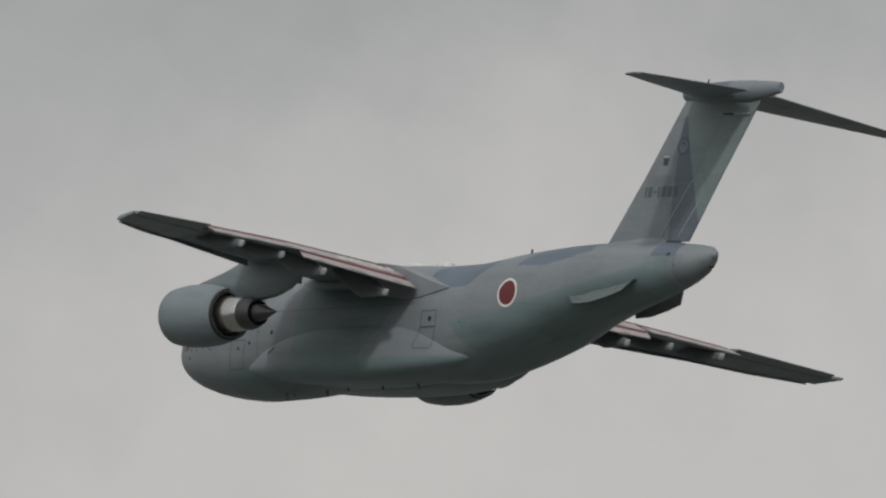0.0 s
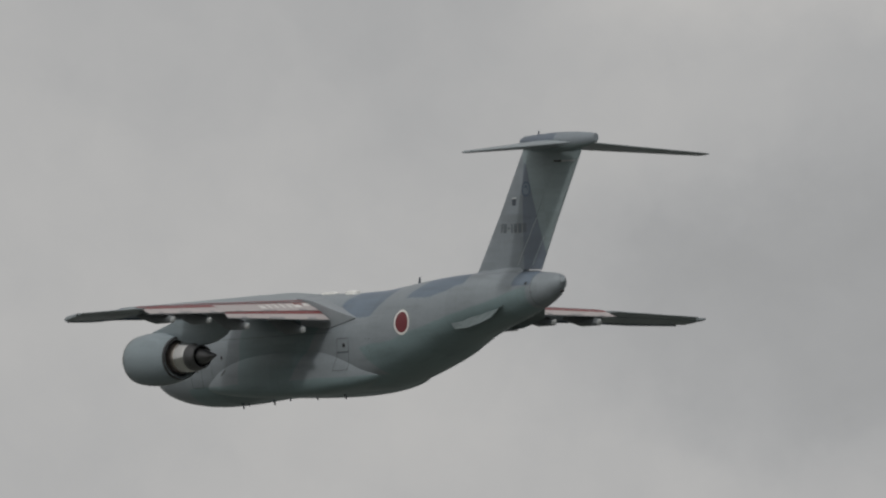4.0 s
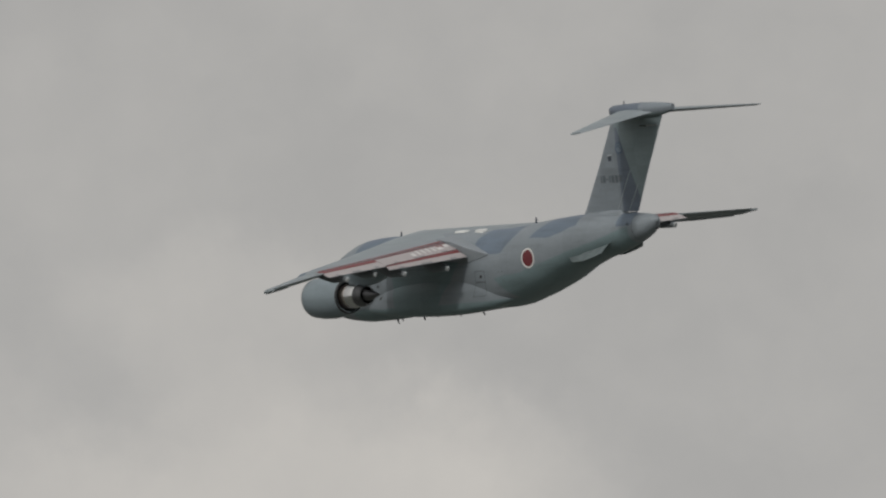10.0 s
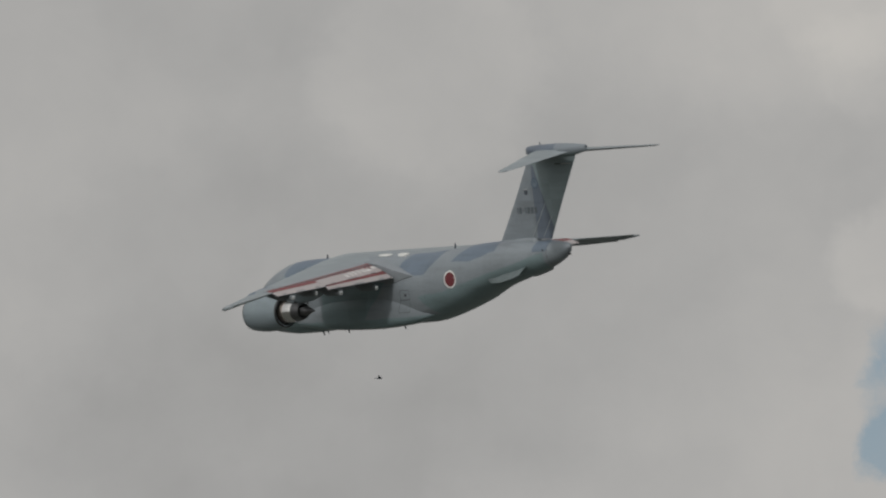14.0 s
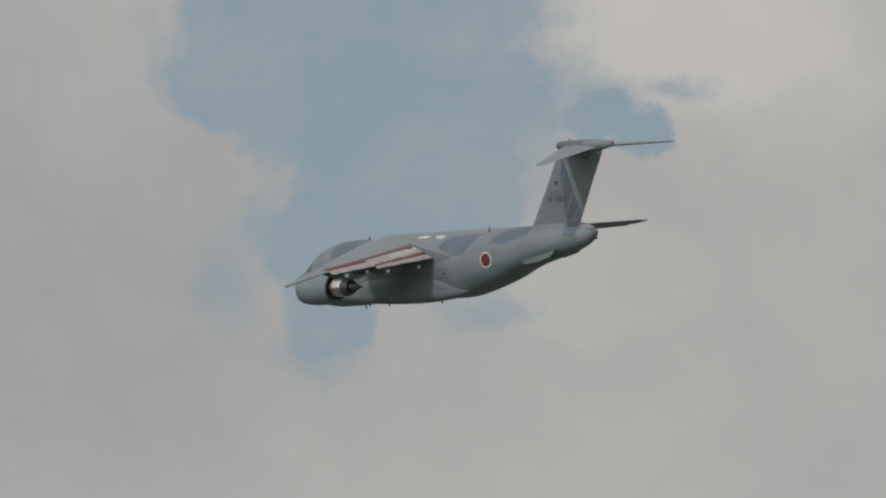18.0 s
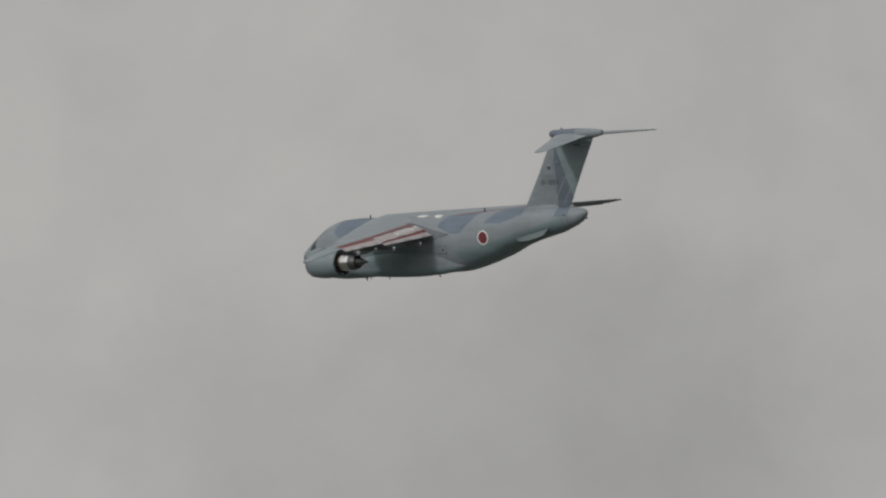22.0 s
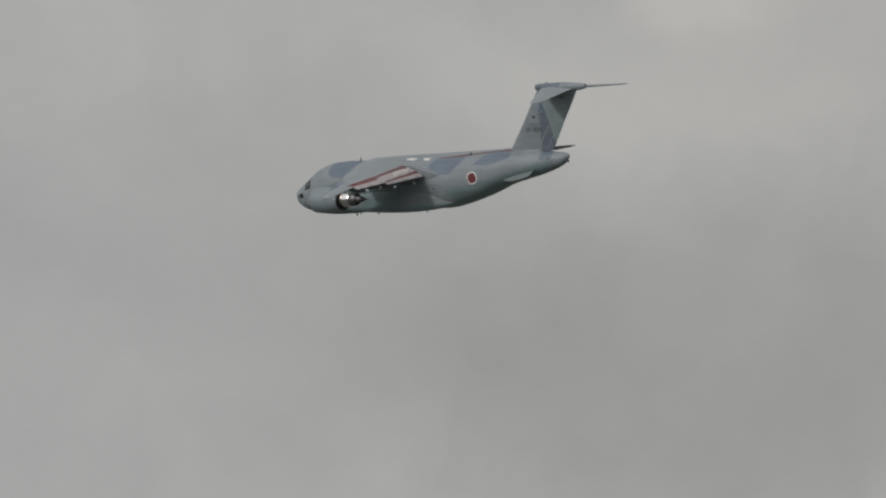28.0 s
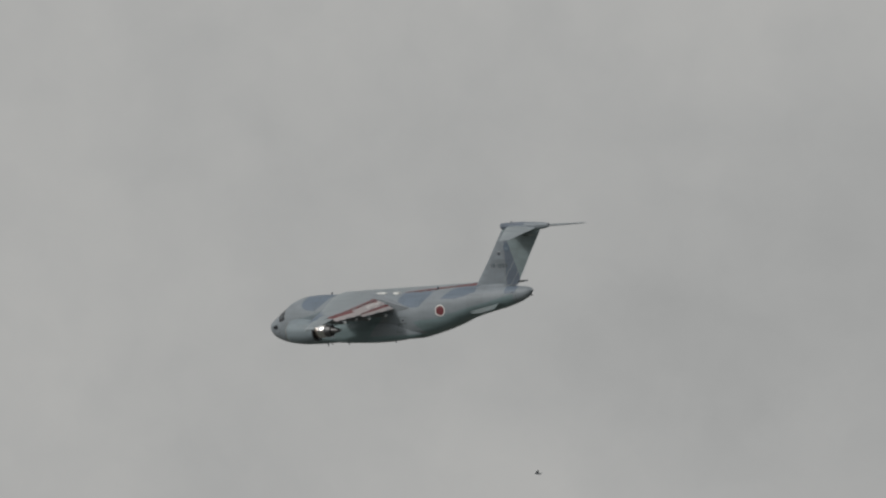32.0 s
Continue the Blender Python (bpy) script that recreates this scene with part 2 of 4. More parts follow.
def camouflage(name, blue_spots, green_spots, seams=2.4, base=GREY, slate=BLUE, green=GREEN, edge=0.05, sway_size=0.35):
    """Matt three-tone paint: pale grey, slate-blue and dull green fields, streaks and panel seams."""
    m, t, b = material(name, 0.52)
    p = place(t)
    s = t.nodes.new("ShaderNodeSeparateXYZ")
    link(t, p, s.inputs[0])
    sway = calc(t, "MULTIPLY", calc(t, "SUBTRACT", grain(t, p, 0.5, 3.0), 0.5), sway_size)
    colour = base
    for tone, spots in ((green, green_spots), (slate, blue_spots)):
        if spots:
            field = None
            for corners in spots:
                d = patch(t, s.outputs[0], s.outputs[2], corners)
                field = d if field is None else calc(t, "MAXIMUM", field, d)
            colour = mixed(t, ramp(t, calc(t, "ADD", field, sway), -edge, edge), colour, tone)
    streak = grain(t, vec(t, "MULTIPLY", p, (0.25, 1.6, 1.6)), 1.2, 5.0, 0.6)
    dirt = grain(t, p, 5.0, 4.0, 0.6)
    worn = calc(t, "ADD", calc(t, "MULTIPLY", streak, 0.6), calc(t, "MULTIPLY", dirt, 0.4))
    n = t.nodes.new("ShaderNodeMix")
    n.data_type, n.blend_type = "RGBA", "MULTIPLY"
    n.inputs[0].default_value = 1.0
    fill(t, n.inputs[6], colour if isinstance(colour, bpy.types.NodeSocket) else (*colour, 1.0))
    shade = calc(t, "MULTIPLY_ADD", worn, 0.6, 0.7)
    # each skin panel has weathered a little differently
    cell = t.nodes.new("ShaderNodeTexWhiteNoise")
    link(t, vec(t, "FLOOR", vec(t, "MULTIPLY", vec(t, "ADD", p, (0.3, 0.2, 0.1)), (1 / seams, 0.55, 0.75))), cell.inputs["Vector"])
    shade = calc(t, "MULTIPLY", shade, calc(t, "MULTIPLY_ADD", cell.outputs["Value"], 0.12, 0.94))
    # long soft stains that run aft
    stain = ramp(t, grain(t, vec(t, "MULTIPLY", p, (0.12, 0.9, 0.9)), 1.6, 3.0, 0.5), 0.52, 0.75)
    shade = calc(t, "MULTIPLY", shade, calc(t, "MULTIPLY_ADD", stain, -0.16, 1.0))
    # thin dark seams between the skin panels
    gap = calc(t, "ABSOLUTE", calc(t, "SUBTRACT", calc(t, "FRACT", calc(t, "DIVIDE", s.outputs[0], seams)), 0.5))
    seam = ramp(t, gap, 0.0, 0.012)
    shade = calc(t, "MULTIPLY", shade, calc(t, "MULTIPLY_ADD", seam, 0.1, 0.9))
    c = t.nodes.new("ShaderNodeCombineColor")
    for i in range(3):
        link(t, shade, c.inputs[i])
    link(t, c.outputs[0], n.inputs[7])
    link(t, n.outputs[2], b.inputs["Base Color"])
    link(t, calc(t, "MULTIPLY_ADD", worn, 0.25, 0.4), b.inputs["Roughness"])
    relief(t, b, calc(t, "ADD", calc(t, "MULTIPLY", seam, 0.5), calc(t, "MULTIPLY", streak, 0.6)), 0.12)
    return m


ROOF_PATCH = [(15.8, 1.7), (15.2, 1.2), (13.5, 0.95), (11.4, 2.7), (11.4, 3.8), (15.6, 3.8)]
SADDLE_PATCH = [(0.75, 1.65), (-0.2, 1.15), (-2.7, 1.15), (-3.9, 2.4), (-4.2, 3.8), (0.75, 3.8)]
REAR_ROOF_PATCH = [(-6.0, 2.1), (-8.4, 2.0), (-11.0, 2.75), (-10.5, 3.6), (-7.6, 3.6)]
TAIL_PATCH = [(-15.1, 2.45), (-16.5, 2.45), (-16.75, 4.2), (-15.1, 4.2)]
HUMP_PATCH = [(9.4, 2.85), (6.8, 2.9), (6.6, 3.8), (9.4, 3.8)]
UNDER_WING_PATCH = [(10.35, -2.4), (4.9, -2.4), (1.2, 1.9), (10.35, 2.6)]
BELLY_PATCH = [(16.5, -2.3), (16.5, -4.2), (-4.0, -4.2), (-4.0, -2.2)]
REAR_PATCH = [(-3.3, -2.2), (-8.0, -4.2), (-16.2, -4.2), (-16.2, 2.35), (-5.5, -0.12), (-3.0, -0.7)]
REAR_FRONT_PATCH = [(-1.75, -0.6), (-3.5, -2.3), (-7.0, -2.3), (-7.0, -0.2), (-2.3, -0.46)]
PAINT = camouflage("fuselage_paint", [ROOF_PATCH, SADDLE_PATCH, REAR_ROOF_PATCH, TAIL_PATCH, HUMP_PATCH], [UNDER_WING_PATCH, BELLY_PATCH, REAR_PATCH, REAR_FRONT_PATCH])
FIN_PAINT = camouflage("fin_paint",
                       [[(-15.15, 9.5), (-14.9, 3.2), (-17.2, 3.2), (-16.5, 5.9), (-15.4, 9.5)], [(-14.3, 10.25), (-18.6, 10.25), (-18.4, 12.0), (-14.3, 12.0)]],
                       [[(-14.9, 10.3), (-16.4, 3.2), (-22.0, 3.2), (-22.0, 10.3)]], base=(0.165, 0.189, 0.21), slate=(0.1, 0.122, 0.154), green=(0.17, 0.212, 0.222), sway_size=0.2)
WING_PAINT = camouflage("wing_paint", [[(5.2, 0.5), (2.4, 0.5), (2.4, 1.85), (5.2, 2.0)]], [], 1.7, base=(0.215, 0.245, 0.262))
COWL_PAINT = camouflage("cowl_paint", [], [], 1.45, base=(0.172, 0.208, 0.228))
WEDGE_PAINT = plain("light_grey_paint", (0.2, 0.222, 0.24), 0.55)
STRAKE_PAINT = plain("dull_green_grey_paint", (0.118, 0.145, 0.15), 0.55)
STRAKE_PALE = plain("pale_joint_sealant", (0.3, 0.33, 0.33), 0.5)
FAIRING_GREY = plain("light_fairing_paint", (0.27, 0.285, 0.29), 0.5)
TRIM_GREY = plain("pale_grey_paint", (0.36, 0.38, 0.39), 0.5)
WHITE = plain("white_paint", (0.62, 0.62, 0.6), 0.45, wear=0.12)
RED = plain("dull_red_paint", (0.15, 0.032, 0.034), 0.5)
BRACKET_WHITE = plain("scuffed_white_paint", (0.52, 0.51, 0.5), 0.5)
# grey darkened to carry the shade below the wing and flaps
SHADED_UNDER_GREY = plain("shade_darkened_grey_paint", (0.125, 0.138, 0.148), 0.6)
SCUFF = plain("scuffed_grey_paint", (0.2, 0.2, 0.205), 0.6)
FLAP_PAINT = plain("pinkish_white_flap_paint", (0.33, 0.3, 0.3), 0.5, wear=0.2)
ROUNDEL_RED = plain("roundel_red_paint", (0.12, 0.019, 0.025), 0.5, wear=0.12)
BARE = plain("bare_exhaust_metal", (0.62, 0.61, 0.6), 0.2, 1.0, wear=0.2, scale=2.5)
BRONZE = plain("heat_tinted_metal", (0.36, 0.32, 0.29), 0.32, 0.95, scale=3.0)
DARK_METAL = plain("heat_darkened_metal", (0.12, 0.12, 0.123), 0.45, 0.8)
BLACK = plain("black_rubber_and_shadow", (0.018, 0.018, 0.02), 0.6)
SERIAL = plain("faded_slate_marking", (0.072, 0.086, 0.098), 0.55)
MARK = plain("dark_slate_marking", (0.035, 0.045, 0.06), 0.55)
EMBLEM_BLUE = plain("emblem_blue_paint", (0.05, 0.078, 0.12), 0.5)
EMBLEM_PALE = plain("emblem_pale_blue_paint", (0.13, 0.165, 0.2), 0.5)
GLASS = plain("dark_cockpit_glazing", (0.015, 0.018, 0.022), 0.12, wear=0.1)

# ---- ground ----
m, t, b = material("mown_airfield_grass", 0.9)
p = place(t)
link(t, mixed(t, grain(t, p, 0.01, 6.0), (0.075, 0.082, 0.07), (0.13, 0.133, 0.12)), b.inputs["Base Color"])
relief(t, b, grain(t, p, 3.0), 0.3)
bm = bmesh.new()
bmesh.ops.create_grid(bm, x_segments=24, y_segments=24, size=9000)
me = bpy.data.meshes.new("ground")
bm.to_mesh(me)
bm.free()
me.materials.append(m)
tagged(new("ground", me), "flat mown airfield grass reaching the horizon", "ground", kind="structure")


# ---- mesh helpers ----
def part(name, bm, mat, parent, label="", smooth=True):
    """Links a bmesh as one mesh object under a thing or a part."""
    bmesh.ops.remove_doubles(bm, verts=bm.verts, dist=0.0015)
    bmesh.ops.recalc_face_normals(bm, faces=bm.faces)
    me = bpy.data.meshes.new(name)
    bm.to_mesh(me)
    bm.free()
    me.materials.append(mat)
    if smooth:
        me.shade_smooth()
        me.set_sharp_from_angle(angle=radians(38))
    ob = new(name, me)
    ob.parent = parent
    return tagged(ob, label)


def loft(rings, closed=True, caps=True):
    """A skin over rings of equally many points."""
    bm = bmesh.new()
    rows = [[bm.verts.new(p) for p in ring] for ring in rings]
    n = len(rows[0])
    for a, b in zip(rows, rows[1:]):
        for i in range(n if closed else n - 1):
            j = (i + 1) % n
            bm.faces.new((a[i], a[j], b[j], b[i]))
    if caps and closed:
        bm.faces.new(rows[0])
        bm.faces.new(rows[-1])
    return bm


def curve(xs, ys):
    """A smooth line through the knots, with no overshoot."""
    xs, ys = np.array(xs, float), np.array(ys, float)
    d = np.diff(ys) / np.diff(xs)
    s = np.r_[d[0], [0.0 if a * b <= 0 else 2 * a * b / (a + b) for a, b in zip(d, d[1:])], d[-1]]

    def at(x):
        i = int(np.clip(np.searchsorted(xs, x) - 1, 0, len(xs) - 2))
        h = xs[i + 1] - xs[i]
        u = (x - xs[i]) / h
        return float((2 * u**3 - 3 * u**2 + 1) * ys[i] + (u**3 - 2 * u**2 + u) * h * s[i] + (3 * u**2 - 2 * u**3) * ys[i + 1] + (u**3 - u**2) * h * s[i + 1])
    return at


def slab(outline, axis, low, high, bevel=0.0):
    """A plate with the given outline, from low to high along an axis."""
    def to(p, v):
        q = list(p)
        q.insert("xyz".index(axis), v)
        return q
    bm = loft([[to(p, low) for p in outline], [to(p, high) for p in outline]])
    if bevel:
        bmesh.ops.bevel(bm, geom=bm.edges[:], offset=bevel, segments=2, affect="EDGES", profile=0.5)
    return bm


def airfoil(n=14, thick=0.12, blunt=0.004):
    """Points (u, w) round a section from the trailing edge over the top to the nose and back."""
    def half(u):
        return 5 * thick * (0.2969 * math.sqrt(u) - 0.126 * u - 0.3516 * u * u + 0.2843 * u**3 - 0.1015 * u**4) + blunt * u
    us = [0.5 * (1 + math.cos(math.pi * i / n)) for i in range(n + 1)]
    return [(u, half(u)) for u in us] + [(u, -half(u)) for u in reversed(us[1:-1])] + [(1.0, -half(1.0))]


def wing_ring(le, te, thick, n=14, vertical=False):
    """A section between a leading and a trailing point, thick metres at most."""
    le, te = Vector(le), Vector(te)
    c = (te - le).length
    up = Vector((0, 1, 0)) if vertical else Vector((-(te - le).z, 0, (te - le).x)).normalized() * -1
    return [le + (te - le) * u + up * (w * c) for u, w in airfoil(n, thick / c)]


def section(le, te, thick, u0, u1, vertical=False, n=9):
    """The piece of a section between two fractions of its chord."""
    le, te = Vector(le), Vector(te)
    c = (te - le).length
    up = Vector((0, 1, 0)) if vertical else Vector((-(te - le).z, 0, (te - le).x)).normalized() * -1

    def half(u):
        t = thick / c
        return c * (5 * t * (0.2969 * math.sqrt(u) - 0.126 * u - 0.3516 * u * u + 0.2843 * u**3 - 0.1015 * u**4) + 0.004 * u)
    us = [u1 + (u0 - u1) * math.sin(math.pi / 2 * i / n) for i in range(n + 1)]
    return [le + (te - le) * u + up * half(u) for u in us] + [le + (te - le) * u - up * (half(u) + 0.002) for u in reversed(us)]


def flip(side, p):
    return (p[0], p[1] * side, p[2])


# ---- the aircraft: x towards its nose, y to its port side, its middle at the origin ----
plane = tagged(new("transport_aircraft"), "grey-green camouflaged twin-jet military transport aircraft in banked flight", "aircraft")

KNOTS = (-18.45, -18.2, -17.2, -14.7, -12.0, -9.6, -6.5, -3.0, -1.0, 10.0, 13.5, 16.0, 18.0, 19.5, 20.8, 21.6, 21.95, 22.0)
top_at = curve(KNOTS, (2.84, 2.98, 3.12, 3.28, 3.36, 3.32, 3.15, 2.85, 2.72, 2.66, 2.68, 2.53, 1.95, 0.95, 0.1, -0.45, -0.8, -0.98))
low_at = curve(KNOTS, (2.36, 2.0, 1.42, 0.62, 0.02, -0.57, -1.66, -2.6, -2.96, -3.14, -3.33, -3.38, -3.22, -2.92, -2.42, -1.77, -1.25, -1.05))
wide_at = curve(KNOTS, (0.24, 0.46, 0.86, 1.4, 1.95, 2.35, 2.68, 2.8, 2.82, 2.82, 2.82, 2.78, 2.6, 2.28, 1.75, 1.05, 0.4, 0.03))
mid_at = curve(KNOTS, (2.6, 2.5, 2.2, 1.87, 1.5, 1.1, 0.5, 0.1, -0.05, -0.1, -0.2, -0.35, -0.6, -0.85, -0.97, -1.0, -1.0, -1.0))


def full_at(x, upper=False):
    """Below 1 the lower or the upper half of a section is squarer than an ellipse."""
    if upper:
        return float(np.interp(x, (-14.0, -11.0, -5.0, -2.0), (1.0, 0.87, 0.87, 1.0)))
    return float(np.interp(x, (-12.0, -7.0, 7.0), (1.0, 0.8, 0.8)))


def skin(x, a, off=0.0):
    """A place on the fuselage at x and an angle in degrees from the top towards port."""
    s, c = math.sin(radians(a)), math.cos(radians(a))
    z, h = mid_at(x), (top_at(x) - mid_at(x) if c > 0 else mid_at(x) - low_at(x))
    n = Vector((0, s / max(wide_at(x), 0.05), c / max(h, 0.05))).normalized() * off
    full = full_at(x, c > 0)
    return Vector((x, wide_at(x) * math.copysign(abs(s) ** full, s), z + h * math.copysign(abs(c) ** full, c))) + n


def skin_angle(x, z):
    """The angle at which the port side reaches the height z."""
    m = mid_at(x)
    h = top_at(x) - m if z > m else m - low_at(x)
    c = max(-1, min(1, (z - m) / h))
    return math.degrees(math.acos(math.copysign(abs(c) ** (1 / full_at(x, c > 0)), c)))


def skin_patch(outline_at, nu, nv, off):
    """A thin plate on the fuselage: outline_at(u, v) gives x and the angle."""
    bm = bmesh.new()
    grid = [[bm.verts.new(skin(*outline_at(i / nu, j / nv), off)) for j in range(nv + 1)] for i in range(nu + 1)]
    for i in range(nu):
        for j in range(nv):
            bm.faces.new((grid[i][j], grid[i + 1][j], grid[i + 1][j + 1], grid[i][j + 1]))
    return bm


def skin_ring(x, z, inner, outer, off, side=1, n=40):
    """A disc or ring on the fuselage's side."""
    def at(r, k):
        a = 2 * math.pi * k / n
        px, pz = x + r * math.cos(a), z + r * math.sin(a)
        return flip(side, skin(px, skin_angle(px, pz), off))
    rs = [inner + (outer - inner) * i / 6 for i in range(7)]
    return loft([[at(max(r, 0.005), k) for k in range(n)] for r in rs], caps=False)


stations = sorted(set(list(np.linspace(-18.2, 18, 60).round(3)) + list(np.linspace(18, 21.95, 22).round(3)) + [-18.45, -18.4, -18.3, 21.99]))
fuselage = part("fuselage", loft([[skin(x, a) for a in range(0, 360, 6)] for x in stations]), PAINT, plane, "grey-green body with slate-blue camouflage fields")

# hump that fairs the wing into the roof, with a tail that runs out behind it
def hump_ring(x):
    u = (x + 1.6) / 14.8
    rise = math.sin(math.pi * min(max(u, 0.0), 1.0)) ** 0.6
    w, top = 1.2 + 1.45 * rise, 2.34 + 0.44 * rise
    return [(x, w * math.sin(radians(a)), 1.6 + (top - 1.6) * max(math.cos(radians(a)), 0) ** 0.9 + 0.6 * min(math.cos(radians(a)), 0)) for a in range(0, 360, 9)]


part("wing_fairing", loft([hump_ring(x) for x in np.linspace(-1.6, 13.2, 36)]), PAINT, plane, "camouflaged hump over the wing root")

def sponson_shape(x):
    """Middle height, half height and half width of the landing gear sponson."""
    u = (x + 3.2) / 16.4 if x < 5 else 0.5 + (x - 5) / 22.4
    g = math.sin(math.pi * min(max(u, 0.003), 0.997)) ** (0.44 if x < 5 else 0.38)
    return -1.78 + 0.06 * math.sin(math.pi * u), 1.75 * g, 1.08 * g


def sponson_ring(x):
    """Rounded above, with a squarer lower edge."""
    z, h, w = sponson_shape(x)
    ring = []
    for k in range(45):
        sn, cs = math.sin(radians(8 * k)), math.cos(radians(8 * k))
        out = math.copysign(abs(sn) ** (0.66 if cs > 0 else 0.5), sn)
        ring.append((1.2 + (w + 0.85 * min(w, 1.0)) * out, z + h * (cs if cs > 0 else -0.84 * abs(cs) ** 0.5)))
    return ring


def side_y(x, z):
    """How far the port side reaches outwards at x and the height z, sponson included."""
    y = skin(x, skin_angle(x, z)).y
    zc, h, w = sponson_shape(x)
    r = (z - zc) / (h if z > zc else 0.84 * h)
    if -3.2 < x < 16.2 and abs(r) < 1:
        y = max(y, 1.2 + (w + 0.85 * min(w, 1.0)) * (math.sqrt(1 - r * r) ** 0.66 if r > 0 else (1 - r ** 4) ** 0.25))
    return y


for side in (1, -1):
    # landing gear sponson
    part("sponson", loft([[(x, side * y, z) for y, z in sponson_ring(x)] for x in [-3.2 + 19.4 * (0.5 - 0.5 * math.cos(math.pi * i / 43)) for i in range(44)]]), PAINT, plane, "bulged landing gear fairing along the lower side")
    # flat-sided wedge that runs out behind the wing root
    rings = []
    for x, z0, z1, y0, y1 in ((4.2, 0.9, 2.5, 2.6, 2.95), (2.6, 0.72, 2.3, 2.7, 3.0), (1.75, 0.62, 2.06, 2.74, 3.0), (0.9, 0.66, 1.8, 2.73, 2.95), (-0.4, 0.92, 1.4, 2.66, 2.74), (-1.3, 1.12, 1.16, 2.58, 2.58)):
        rings.append([(x, side * 1.5, z0 - 0.05), (x, side * y0, z0), (x, side * (y0 + 0.04), z0 + 0.02), (x, side * y1, z1 - 0.04), (x, side * (y1 - 0.04), z1), (x, side * 1.5, z1 + 0.1)])
    part("root_fillet", loft(rings), WEDGE_PAINT, plane, "flat-sided grey wedge behind the wing root", smooth=False)

# ---- wings ----
def on(y, ys, *columns):
    return [float(np.interp(y, ys, c)) for c in columns]


SPAN = (0.0, 2.6, 10.9, 16.25, 16.4, 21.64, 22.05)
LE_X = (11.2, 10.6, 6.2, 3.55, 3.45, 0.45, -1.3)
TE_X = (3.5, 3.4, 1.5, 0.9, -0.1, -1.35, -1.5)
TE_Z = (2.3, 2.25, 1.98, 1.76, 1.66, 1.29, 1.23)
RISE = (0.25, 0.1, -0.25, -0.38, -0.37, -0.32, -0.1)
THICK = (1.05, 1.0, 0.72, 0.5, 0.48, 0.28, 0.1)


def wing_at(y):
    le, te, z, rise, thick = on(y, SPAN, LE_X, TE_X, TE_Z, RISE, THICK)
    return Vector((le, y, z + rise)), Vector((te, y, z)), thick


